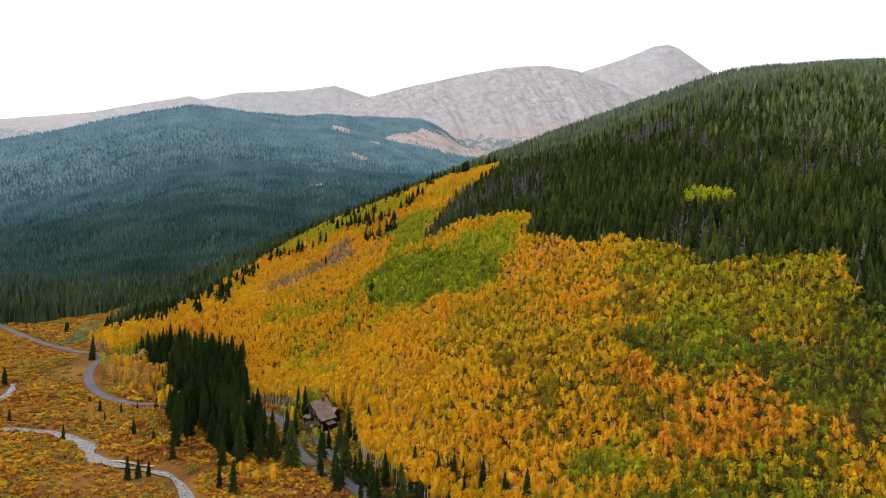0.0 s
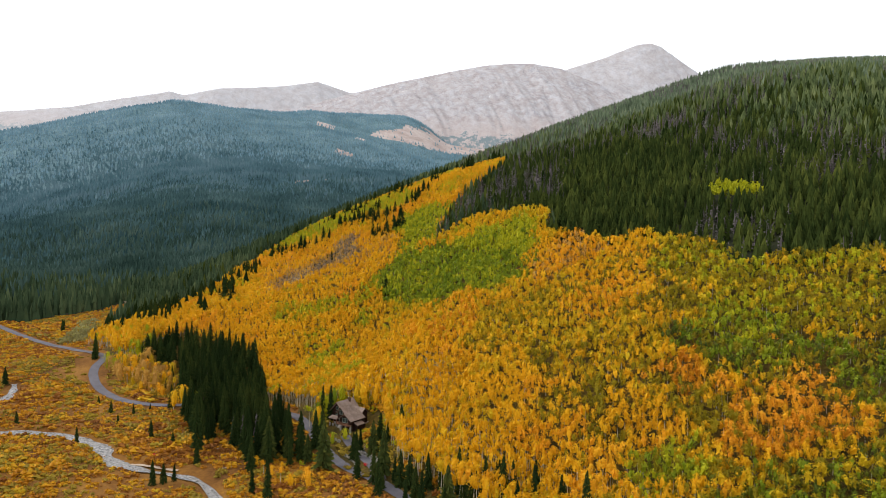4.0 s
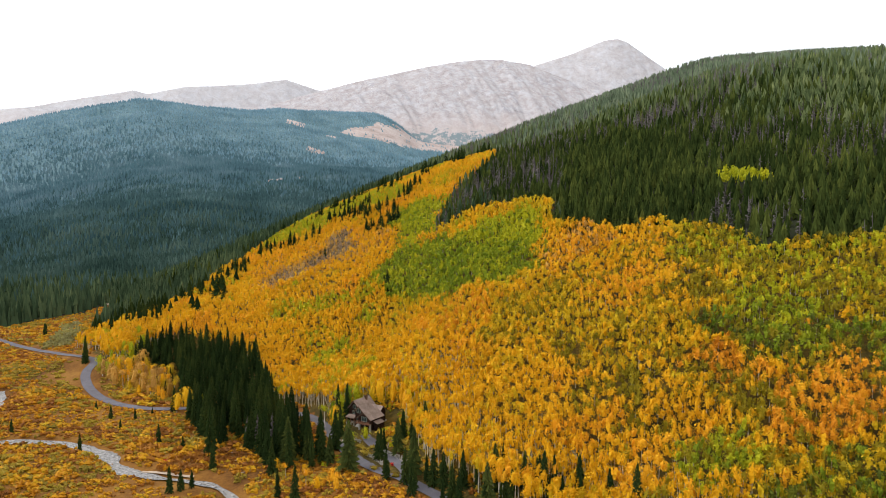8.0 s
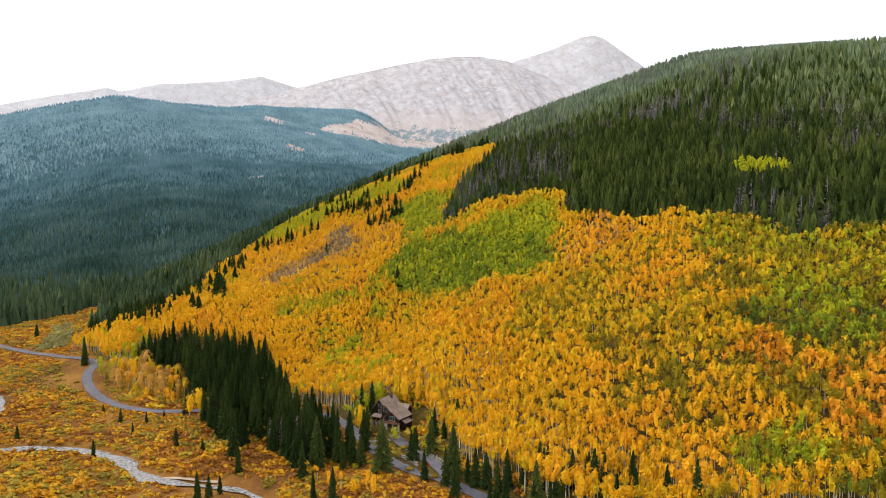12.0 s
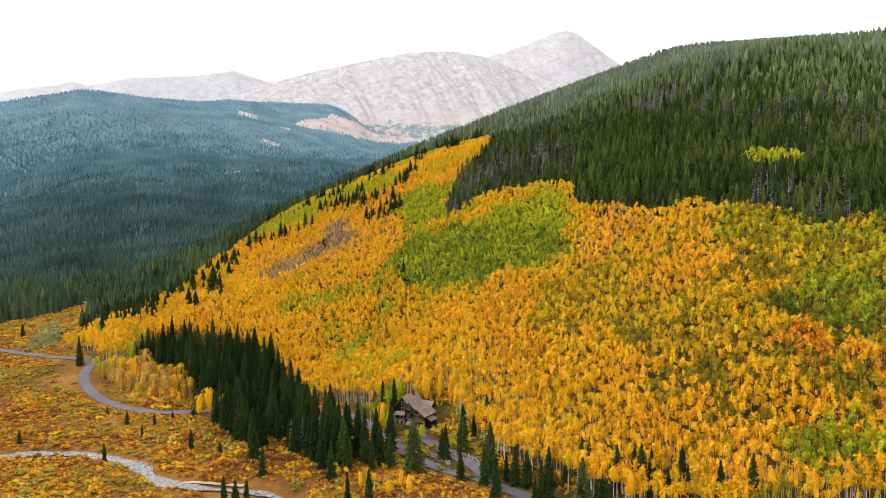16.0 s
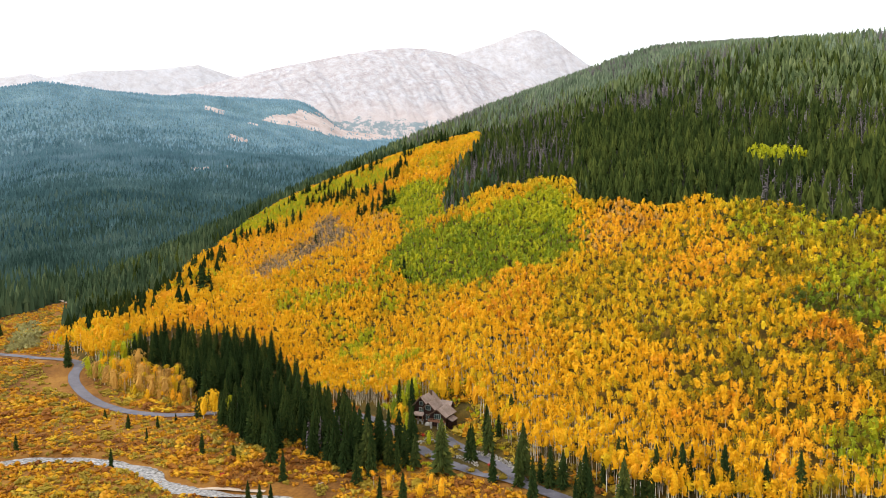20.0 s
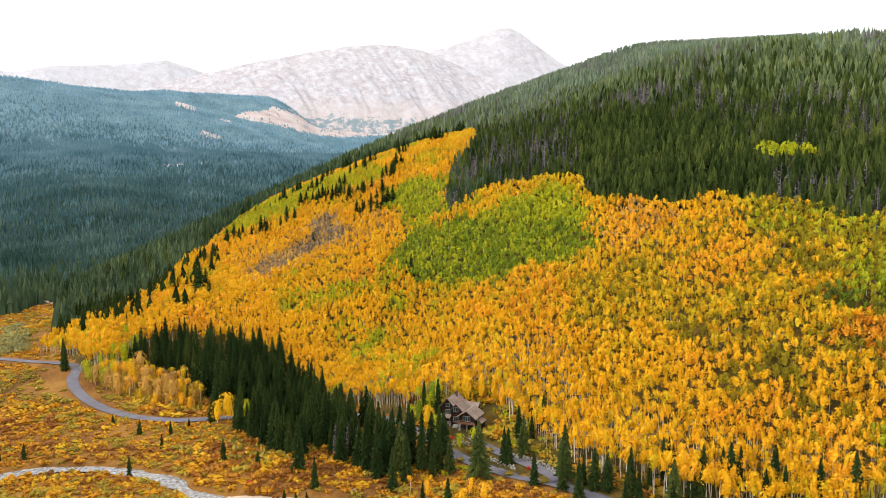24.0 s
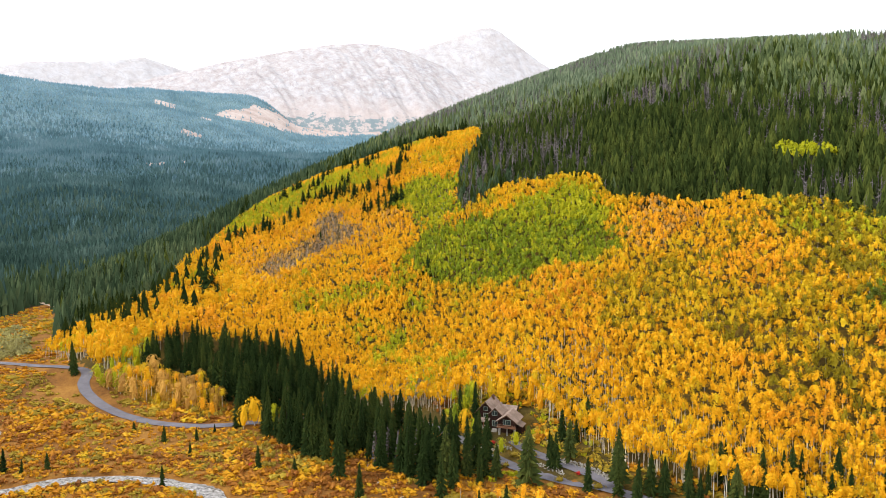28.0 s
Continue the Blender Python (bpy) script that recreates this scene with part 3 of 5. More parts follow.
def aspen_crown(rng, cards, low=0.32, wide=0.16, size=0.05, limbs=9, folded=True):
    """An upright, uneven plume of leaf clumps gathered on a few limbs."""
    at = low + (0.97 - low) * (np.arange(limbs) + rng.random(limbs) * 0.8) / limbs
    turn = rng.random(limbs) * 6.28
    k = rng.integers(0, limbs, cards)
    rel = (at[k] - low) / (1 - low)
    reach = wide * np.sin(np.pi * np.clip(0.16 + 0.84 * rel, 0, 1)) ** 0.65
    out = reach * (0.35 + 0.75 * rng.random(cards) ** 0.6)
    ang = turn[k] + rng.normal(0, 0.75, cards)
    c = np.stack([np.cos(ang) * out, np.sin(ang) * out, at[k] + rng.normal(0, 0.045, cards) - 0.1 * out], -1)
    return leaf_cards(rng, c, size, folded)


def rounded(shape, seed, centre=0.55, stretch=0.45, spread=0.14, rough=0.4):
    """The shape with its faces wound outwards and soft normals that follow the form of the whole crown."""
    v, f = shape
    rng = np.random.default_rng(seed)
    n = np.stack([v[:, 0] / spread, v[:, 1] / spread, (v[:, 2] - centre) / stretch + 0.25], -1)
    n = n / (np.linalg.norm(n, axis=1)[:, None] + 1e-6) + rng.normal(0, rough, v.shape) * 0.6
    n /= np.linalg.norm(n, axis=1)[:, None]
    flat = np.cross(v[f[:, 1]] - v[f[:, 0]], v[f[:, 2]] - v[f[:, 0]])
    back = (flat * n[f].mean(axis=1)).sum(-1) < 0
    f = f.copy()
    f[back] = f[back][:, ::-1]
    return v, f, n


def flame_crown(rng, sprays, low, wide, size, full=0.75, tall=1.6, sides=6, lean=0.03, at=(0.0, 0.3, 0.62, 0.86), loose=0.35, inner=0.8, rough=0.5):
    """A crown as a leafy flame: a lumpy inner mass, widest at a third of its height, under many small upright sprays."""
    def girth(t):
        return wide * np.where(t < 0.3, 0.62 + 0.38 * t / 0.3, np.cos((t - 0.3) / 0.7 * np.pi / 2) ** full)
    dx, dy = rng.normal(0, lean, 2)
    ang = np.arange(sides) * 2 * np.pi / sides
    v = []
    for k, t in enumerate(at):
        for a in ang:
            r = float(girth(t)) * inner * (0.7 + 0.5 * rng.random())
            v.append([np.cos(a + k * 0.5) * r + dx * t, np.sin(a + k * 0.5) * r + dy * t, low + (1 - low) * (t + 0.06 * (rng.random() - 0.5))])
    v.append([dx, dy, 0.98])
    f = []
    for k in range(len(at) - 1):
        for i in range(sides):
            a, b = k * sides + i, k * sides + (i + 1) % sides
            f += [(a, b, b + sides), (a, b + sides, a + sides)]
    top = (len(at) - 1) * sides
    f += [(top + i, top + (i + 1) % sides, top + sides) for i in range(sides)]
    t = rng.random(sprays) ** 0.85
    a = rng.random(sprays) * 6.28
    lump = 1 + 0.18 * np.sin(3 * a + 7 * t + rng.random() * 6) + 0.12 * rng.normal(size=sprays)
    r = girth(t) * lump
    c = np.stack([np.cos(a) * r + dx * t, np.sin(a) * r + dy * t, low + (1 - low) * t], -1)
    out = np.stack([np.cos(a), np.sin(a), np.zeros(sprays)], -1)
    side = np.stack([-np.sin(a), np.cos(a), np.zeros(sprays)], -1) + rng.normal(0, 0.3, (sprays, 3))
    up = np.array([0, 0, 1.0]) + out * (0.3 - 0.9 * t[:, None]) * 0.8 + rng.normal(0, loose, (sprays, 3))
    s = size * (0.65 + 0.7 * rng.random((sprays, 1)))
    w = np.stack([c + up * s * tall, c + side * s * 0.75 - up * s * 0.5, c - side * s * 0.75 - up * s * 0.5], 1).reshape(-1, 3)
    n = len(v)
    v = np.concatenate([np.array(v), w])
    f = np.concatenate([np.array(f), np.arange(3 * sprays).reshape(-1, 3) + n])
    return rounded((v, f), 5, low + (1 - low) * 0.4, 0.6 * (1 - low), wide, rough)


def trunk_shape(rng, sides, top, radius, lean=0.02, limbs=0):
    """A tapered stem, with bare limbs where asked."""
    rings = [(0, 1.25), (0.06, 1.0), (0.5, 0.7), (1.0, 0.18)]
    dx, dy = rng.normal(0, lean, 2)
    ang = np.arange(sides) * 2 * np.pi / sides
    v = [[np.cos(a) * radius * w + dx * h * h, np.sin(a) * radius * w + dy * h * h, h * top - (0.03 if h == 0 else 0)] for h, w in rings for a in ang]
    f = []
    for r in range(len(rings) - 1):
        for i in range(sides):
            a, b = r * sides + i, r * sides + (i + 1) % sides
            f += [(a, b, b + sides), (a, b + sides, a + sides)]
    for _ in range(limbs):
        h, a, ln = 0.35 + 0.5 * rng.random(), rng.random() * 6.28, 0.09 + 0.08 * rng.random()
        base = np.array([dx * h * h, dy * h * h, h * top])
        tip = base + [np.cos(a) * ln, np.sin(a) * ln, ln * 0.8]
        side = np.array([-np.sin(a), np.cos(a), 0]) * radius * 0.35
        n = len(v)
        v += [list(base - side), list(base + side), list(base + [0, 0, radius * 0.7]), list(tip)]
        f += [(n, n + 1, n + 3), (n + 1, n + 2, n + 3), (n + 2, n, n + 3)]
    return np.array(v), np.array(f)


def conifer_crown(rng, tiers, points, low=0.06, wide=0.15, ragged=0.35, droop=0.5):
    """Stacked skirts of drooping boughs round a stem, with a jagged rim, narrowing to a spire."""
    v, f = [], []
    for t in range(tiers):
        h0 = low + (0.9 - low) * t / tiers
        h1 = min(1.0, h0 + (1.0 - low) / tiers * 2.1) if t < tiers - 1 else 1.0
        r = wide * (1 - (h0 - low) / (1 - low)) ** 0.8 * (0.85 + 0.3 * rng.random()) + 0.012
        start = rng.random() * 6.28
        n = len(v)
        v.append([rng.normal(0, 0.004), rng.normal(0, 0.004), h1])
        for i in range(2 * points):
            a = start + np.pi * i / points
            rr = r * (1 + ragged * (rng.random() - 0.5)) if i % 2 == 0 else r * 0.45
            dz = -droop * rr * 0.5 if i % 2 == 0 else 0.02
            v.append([np.cos(a) * rr, np.sin(a) * rr, h0 + dz + 0.02 * rng.random()])
        for i in range(2 * points):
            f.append((n, n + 1 + i, n + 1 + (i + 1) % (2 * points)))
    return np.array(v), np.array(f)


def bough_crown(rng, boughs, low=0.05, wide=0.15, thick=0.42):
    """A spruce of many single drooping boughs set spirally round the stem, short at the top."""
    v, f = [], []
    for k in range(boughs):
        t = (k + rng.random()) / boughs
        h = low + (0.985 - low) * t**0.85
        reach = (wide * (1 - (h - low) / (1 - low)) ** 0.75 + 0.012) * (0.45 + 0.75 * rng.random())
        a = k * 2.4 + rng.normal(0, 0.3)
        d, side = np.array([np.cos(a), np.sin(a), 0]), np.array([-np.sin(a), np.cos(a), 0])
        drop = reach * (0.25 + 0.5 * rng.random())
        lift = 0.03 + 0.2 * reach
        w = reach * thick * (0.8 + 0.4 * rng.random())
        n = len(v)
        v += [list(d * reach * 0.05 + [0, 0, h + lift]), list(d * reach * 0.6 + side * w + [0, 0, h - drop * 0.6]), list(d * reach + [0, 0, h - drop * 0.55]), list(d * reach * 0.6 - side * w + [0, 0, h - drop * 0.6])]
        f += [(n, n + 1, n + 2), (n, n + 2, n + 3)]
    n = len(v)
    v += [[0.012, 0, 0.93], [-0.006, 0.011, 0.93], [-0.006, -0.011, 0.93], [0, 0, 1.0]]
    f += [(n, n + 1, n + 3), (n + 1, n + 2, n + 3), (n + 2, n, n + 3)]
    return np.array(v), np.array(f)


def dead_crown(rng, sprays):
    """A bare dead conifer: a stem with thin grey boughs."""
    v, f = trunk_shape(rng, 3, 1.0, 0.012, 0.01)
    v, f = list(map(list, v)), list(map(tuple, f))
    for k in range(sprays):
        h = 0.15 + 0.8 * k / sprays
        a, r = rng.random() * 6.28, 0.13 * (1.05 - h) + 0.02
        n = len(v)
        d = np.array([np.cos(a), np.sin(a), 0])
        s = np.array([-np.sin(a), np.cos(a), 0]) * 0.022
        v += [[0, 0, h], list(d * r + s + [0, 0, h - 0.04]), list(d * r * 0.9 - s + [0, 0, h + 0.015])]
        f.append((n, n + 1, n + 2))
    return np.array(v), np.array(f)


def grove(name, label, category, shapes, x, y, z, tall, material, broad=None, group=""):
    """Many trees of one look as one object: every one takes one of the shapes, turned and sized on its own."""
    if not len(x):
        return None
    rng = np.random.default_rng(len(x))
    pick = rng.integers(0, len(shapes), len(x))
    turn = rng.random(len(x)) * 6.28
    broad = np.ones(len(x)) if broad is None else broad
    vs, fs, ns, base, tones = [], [], [], 0, []
    tone = rng.random(len(x))
    for k, (v, f, *soft) in enumerate(shapes):
        s = np.nonzero(pick == k)[0]
        if not len(s):
            continue
        c, n = np.cos(turn[s])[:, None], np.sin(turn[s])[:, None]
        w = (tall[s] * broad[s])[:, None]
        pts = np.stack([x[s][:, None] + (v[:, 0] * c - v[:, 1] * n) * w, y[s][:, None] + (v[:, 0] * n + v[:, 1] * c) * w, z[s][:, None] + v[:, 2] * tall[s][:, None]], -1)
        vs.append(pts.reshape(-1, 3))
        tones.append(np.repeat(tone[s], len(v)))
        if soft:
            q = soft[0]
            ns.append(np.stack([q[:, 0] * c - q[:, 1] * n, q[:, 0] * n + q[:, 1] * c, q[:, 2] * np.ones_like(c)], -1).reshape(-1, 3))
        fs.append((f[None] + base + np.arange(len(s))[:, None, None] * len(v)).reshape(-1, 3))
        base += len(s) * len(v)
    ob = new(name, raw_mesh(name, np.concatenate(vs), np.concatenate(fs), (material,), normals=np.concatenate(ns) if ns else None, tone=np.concatenate(tones)))
    return tagged(ob, label, category, group, "stuff")


def scatter(x0, x1, y0, y1, spacing, seed):
    """Plan points on a shaken grid."""
    rng = np.random.default_rng(seed)
    reach = np.hypot(x1 - x0, y1 - y0) / 2
    a, b = np.meshgrid(np.arange(-reach, reach, spacing), np.arange(-reach, reach, spacing))
    a, b = a.ravel(), b.ravel()
    a, b = a + (rng.random(len(a)) - 0.5) * spacing * 1.4, b + (rng.random(len(a)) - 0.5) * spacing * 1.4
    x, y = (x0 + x1) / 2 + 0.86 * a - 0.51 * b, (y0 + y1) / 2 + 0.51 * a + 0.86 * b
    ok = (x > x0) & (x < x1) & (y > y0) & (y < y1)
    return x[ok], y[ok]


def in_sight(x, y, near=185.0):
    """The stretch of the plan that lies within the walk's sight."""
    return (to_line(x, y, [(0, 0), (-131, 72)]) > near) & (x > -0.72 * y - 15) & (x < np.maximum(0.66 * y + 20, 1.1 * (y - 71) - 110))


R1 = np.random.default_rng(21)
def aspen_top(rng, sprays, size, sides, at):
    """One slim aspen: a short oval crown of small leaf sprays high on the stem."""
    v, f, n = flame_crown(rng, sprays, 0.64 + 0.12 * rng.random(), 0.12 + 0.045 * rng.random(), size, 0.3 + 0.35 * rng.random(), 0.55, sides, 0.04, at, 0.8, 0.55, 0.32)
    return v, f, n


NEAR_ASPENS = [aspen_top(R1, 56, 0.027, 3, (0.0, 0.6)) for _ in range(12)]
ASPENS = [aspen_top(R1, 32, 0.034, 3, (0.0, 0.6)) for _ in range(14)]
HIGH_ASPENS = [aspen_top(R1, 14, 0.052, 3, (0.0, 0.6)) for _ in range(12)]
ASPEN_STEMS = [trunk_shape(R1, 3, 0.8, 0.011, 0.03) for _ in range(4)]
BARE_ASPENS = [aspen_crown(R1, 34, 0.4, 0.12, 0.03, 8, False) for _ in range(4)]
CONIFERS = [rounded(conifer_crown(R1, 5, 5, 0.03, 0.14 + 0.06 * R1.random(), 0.9, 0.7), k, 0.2, 0.8, 0.14, 0.8) for k in range(12)]
MID_CONIFERS = [rounded(conifer_crown(R1, 3, 4, 0.03, 0.16 + 0.06 * R1.random(), 0.8, 0.6), k, 0.2, 0.8, 0.14, 0.8) for k in range(8)]
FAR_CONIFERS = [conifer_crown(R1, 2, 3, 0.0, 0.15 + 0.05 * R1.random(), 0.8) for _ in range(6)]
DEAD_TREES = [rounded(dead_crown(R1, 13), k) for k in range(5)]

BARE_ASPENS = [rounded(q, k) for k, q in enumerate(BARE_ASPENS)]
TINY_CONIFERS = [rounded(conifer_crown(R1, 1, 4, 0.0, 0.17 + 0.05 * R1.random(), 0.9), k, 0.2, 0.8, 0.12, 0.5) for k in range(6)]
FAR_CONIFERS = [rounded(q, k, 0.2, 0.8, 0.12, 0.5) for k, q in enumerate(FAR_CONIFERS)]

# ---- the aspen slope ----
LIME_LEFT = [(-177, 575), (-164, 598), (-150, 644), (-134, 672), (-91, 712), (-53, 660), (-29, 616), (-28, 587), (-52, 593), (-83, 629), (-93, 606), (-122, 621), (-151, 624), (-162, 595)]
LIME_TOP = [(-35, 554), (-19, 553), (0, 523), (-11, 479), (-21, 459), (-33, 465), (-33, 483), (-41, 514)]
GREEN_MAIN = [(-60, 446), (-45, 454), (-37, 467), (-22, 453), (-7, 439), (16, 438), (34, 425), (45, 399), (33, 369), (31, 349), (21, 350), (11, 352), (-3, 369), (-16, 379), (-27, 387), (-36, 404), (-48, 428)]
LIME_INNER = [(-7, 439), (16, 438), (34, 425), (45, 399), (37, 382), (17, 396), (-1, 420)]
GREY_BARE = [(-129, 521), (-113, 532), (-91, 539), (-88, 572), (-72, 569), (-63, 524), (-73, 502), (-93, 510), (-108, 500), (-122, 485)]
BUFF_ROUND = [(-148, 544), (-138, 581), (-112, 562), (-91, 580), (-72, 576), (-43, 512), (-42, 485), (-69, 484), (-96, 480), (-125, 478)]
LIME_MID = [(-113, 464), (-99, 449), (-87, 448), (-64, 442), (-49, 424), (-61, 424), (-78, 424), (-100, 434), (-113, 435)]
PEACH = [(31, 364), (42, 379), (55, 384), (67, 368), (65, 349), (48, 340), (38, 333), (30, 342)]
AMBER_STREAK = [(37, 308), (59, 320), (71, 315), (80, 306), (65, 295), (48, 286), (37, 292)]
AMBER_SPOT = [(-12, 381), (-1, 374), (6, 357), (1, 337), (-2, 317), (-12, 321), (-15, 342), (-14, 363)]
OLIVE_MID = [(2, 356), (35, 305), (77, 261), (53, 239), (34, 256), (21, 282), (2, 307)]
OLIVE_HIGH = [(84, 330), (91, 333), (111, 309), (113, 288), (157, 279), (144, 252), (116, 231), (102, 252), (92, 287), (76, 300)]
ORANGE_LOW = [(52, 246), (70, 245), (76, 223), (88, 226), (103, 221), (103, 207), (103, 196), (97, 190), (88, 195), (76, 196), (62, 200), (62, 211), (71, 217), (60, 231)]
GREEN_RIGHT = [(67, 258), (80, 262), (98, 264), (101, 241), (116, 231), (120, 217), (147, 232), (165, 225), (118, 182), (107, 198), (104, 210), (102, 224), (88, 231), (77, 231), (73, 251)]
LIME_RIGHT = [(82, 262), (91, 268), (101, 262), (100, 243), (84, 246)]
LIME_LOW = [(39, 217), (50, 216), (59, 206), (59, 199), (48, 195), (39, 204)]
ORANGE_EDGE = [(103, 187), (113, 198), (117, 199), (107, 182), (107, 172), (100, 168), (99, 174)]
GREEN_LOW = [(57, 190), (81, 190), (100, 186), (103, 160), (90, 150), (50, 180)]
DEEP_RIGHT = [(134, 252), (153, 244), (150, 215), (126, 197), (112, 203)]
DARK_EDGE = [(160, 285), (180, 280), (160, 218), (150, 222), (148, 238), (154, 262)]
GOLD_ISLAND = [(131, 380), (139, 381), (146, 367), (149, 356), (139, 356), (127, 370)]

ax, ay = scatter(-240, 210, 100, 770, 1.52, 3)
keep = inside(ax, ay, ASPEN_AREA) | inside(ax, ay, GOLD_ISLAND)
keep &= ~inside(ax, ay, SPRUCE_BELT) & (to_line(ax, ay, ROAD) > 7) & (to_line(ax, ay, DRIVE) > 5.5) & (np.hypot(ax - HOUSE[0], ay - HOUSE[1]) > 10)
keep &= np.random.default_rng(9).random(len(ax)) + 0.5 * (fractal(ax, ay, 9, 45) - 0.5) > 0.07
keep &= ~((np.hypot(ax + 65, ay - 35) > 420) & (np.random.default_rng(10).random(len(ax)) < 0.2))
keep &= in_sight(ax, ay)
ax, ay = ax[keep], ay[keep]
az = carved(ax, ay)
ah = 5.2 + 4.6 * np.random.default_rng(4).random(len(ax)) + 3.0 * (fractal(ax, ay, 60, 14) - 0.5)
pick = np.random.default_rng(5).random(len(ax))
patch = fractal(ax, ay, 34, 41)
fine = fractal(ax, ay, 13, 43)
shake = np.random.default_rng(15).random(len(ax))
broad_patch = 0.6 * patch + 0.4 * fine
look_of = np.where(broad_patch + 0.12 * pick > 0.7, "amber", np.where(broad_patch + 0.15 * pick < 0.4, "lime", np.where(broad_patch + 0.25 * pick < 0.58, "mustard", "gold"))).astype("<U8")
look_of[(look_of == "mustard") & (ax < -40) & (shake < 0.7)] = "gold"
look_of[np.isin(look_of, ("mustard", "lime")) & (ay < 330) & (ax < 0) & (shake < 0.6)] = "gold"
look_of[(ax > 20) & (ay < 330) & (fine + 0.4 * pick < 0.6)] = "olive"
for corners, names in ((OLIVE_MID, ("mustard", "mustard", "olive", "gold")), (LIME_LEFT, ("lime", "lime", "lime", "mustard")), (LIME_TOP, ("lime", "lime", "lime", "green")), (LIME_MID, ("lime", "lime", "gold", "mustard")), (GREEN_MAIN, ("green", "green", "green", "lime")), (LIME_INNER, ("lime", "lime", "green", "lime")),
                       (OLIVE_HIGH, ("olive", "olive", "lime", "mustard")), (GREEN_RIGHT, ("green", "olive", "green", "deep")), (LIME_RIGHT, ("lime", "olive", "lime", "green")), (DEEP_RIGHT, ("deep", "green", "deep", "olive")), (DARK_EDGE, ("deep", "deep", "green", "deep")), (LIME_LOW, ("lime", "green", "olive", "lime")), (GREEN_LOW, ("green", "olive", "mustard", "deep")),
                       (ORANGE_LOW, ("russet", "amber", "russet", "olive")), (ORANGE_EDGE, ("russet", "amber", "olive", "green")), (PEACH, ("amber", "buff", "amber", "gold")), (AMBER_STREAK, ("amber", "amber", "gold", "mustard")), (AMBER_SPOT, ("amber", "gold", "russet", "mustard")), (BUFF_ROUND, ("buff", "gold", "amber", "gold")), (GREY_BARE, ("bare", "bare", "bare", "buff"))):
    near = inside(ax + 22 * (fine - 0.5) + 6 * (pick - 0.5), ay + 22 * (patch - 0.5) + 8 * (shake - 0.5), corners)
    look_of[near] = np.array(names)[np.minimum((pick[near] * 4).astype(int), 3)]
look_of[inside(ax, ay, GOLD_ISLAND)] = "lime"
near_road = (to_line(ax, ay, ROAD) < 12) & (ay < 300) & (ax < 0) | (np.hypot(ax - HOUSE[0], ay - HOUSE[1]) < 17)
near_aspens = np.stack([ax, ay, 1.15 * ah + 0.8], -1)[near_road]
near_looks = look_of[near_road]
thinned = np.random.default_rng(16).random(len(near_aspens)) < 0.6
near_aspens, near_looks = near_aspens[thinned], near_looks[thinned]
ax, ay, az, ah, look_of = (q[~near_road] for q in (ax, ay, az, ah, look_of))
ASPEN_LOOKS = {"deep": (DEEP_GREEN, "dark green aspens at the shady edge of the slope"), "mustard": (MUSTARD, "mustard yellow aspens among the golden ones"), "gold": (GOLD, "golden yellow aspens in full autumn colour on the slope"), "amber": (AMBER, "amber orange aspens among the golden ones"),
               "russet": (RUSSET, "deep orange aspens low on the slope"), "lime": (LIME, "yellow-green aspens starting to turn"), "green": (GREEN, "still green aspens in a patch on the slope"),
               "olive": (OLIVE, "olive and yellow aspens on the slope"), "buff": (BUFF, "half-bare pale buff aspens"), "bare": (GREY_TWIGS, "leafless grey-brown aspens in a bare patch")}
away = to_line(ax, ay, [(0, 0), (-131, 72)])
for key, (material, label) in ASPEN_LOOKS.items():
    s = look_of == key
    for level_, shapes in ((s & (away <= 235), NEAR_ASPENS), (s & (away > 235) & (away <= 350), ASPENS), (s & (away > 350), HIGH_ASPENS)):
        grove("aspen_grove", label, "aspens", BARE_ASPENS if key == "bare" else BARE_ASPENS[:2] + shapes[:3] if key == "buff" else shapes, ax[level_], ay[level_], az[level_], ah[level_], material, 0.85 + 0.45 * np.random.default_rng(len(ax)).random(level_.sum()))
edge = np.random.default_rng(6).random(len(ax)) < np.where((to_line(ax, ay, ROAD) < 34) | (np.hypot(ax - HOUSE[0], ay - HOUSE[1]) < 42), 0.8, 0.06)
grove("aspen_stems", "slim pale grey aspen trunks under the crowns", "trunks", ASPEN_STEMS, ax[edge], ay[edge], az[edge], ah[edge], BARK)

# ---- conifers of the hill ----
def faces_valley(x, y, z, tall):
    """Whether a tree top on the hill stands clear of the slope towards the valley side."""
    clear = np.ones(len(x), bool)
    ex, ey, ez = -60.0, 30.0, 92.0
    for t in np.linspace(0.5, 0.97, 14):
        clear &= ground_height(ex + (x - ex) * t, ey + (y - ey) * t) < ez + (z + tall - ez) * t + 6
    return clear


def hill_conifers(spacing, lo, hi, seed):
    x, y = scatter(-330, 900, 150, 1500, spacing, seed)
    d = np.hypot(x + 60, y - 30)
    bearing = np.degrees(np.arctan2(x + 60, y - 30))
    ok = (d > lo) & (d <= hi) & (bearing > -50) & (bearing < 56) & ((y > 445) | (x > 0)) & ((y > 330) | (x > 60)) & (hill_height(x, y) > valley_height(x, y) + 6) & ~inside(x, y, ASPEN_AREA) & ~inside(x, y, GOLD_ISLAND) & ~inside(x, y, MEADOW_AREA) & ~inside(x, y, SPRUCE_BELT)
    ok &= (to_line(x, y, ROAD) > 6) & in_sight(x, y)
    x, y = x[ok], y[ok]
    tall = 7.5 + 6.5 * np.random.default_rng(seed).random(len(x)) ** 1.2
    z = carved(x, y)
    ok = faces_valley(x, y, z, tall)
    return x[ok], y[ok], z[ok], tall[ok]


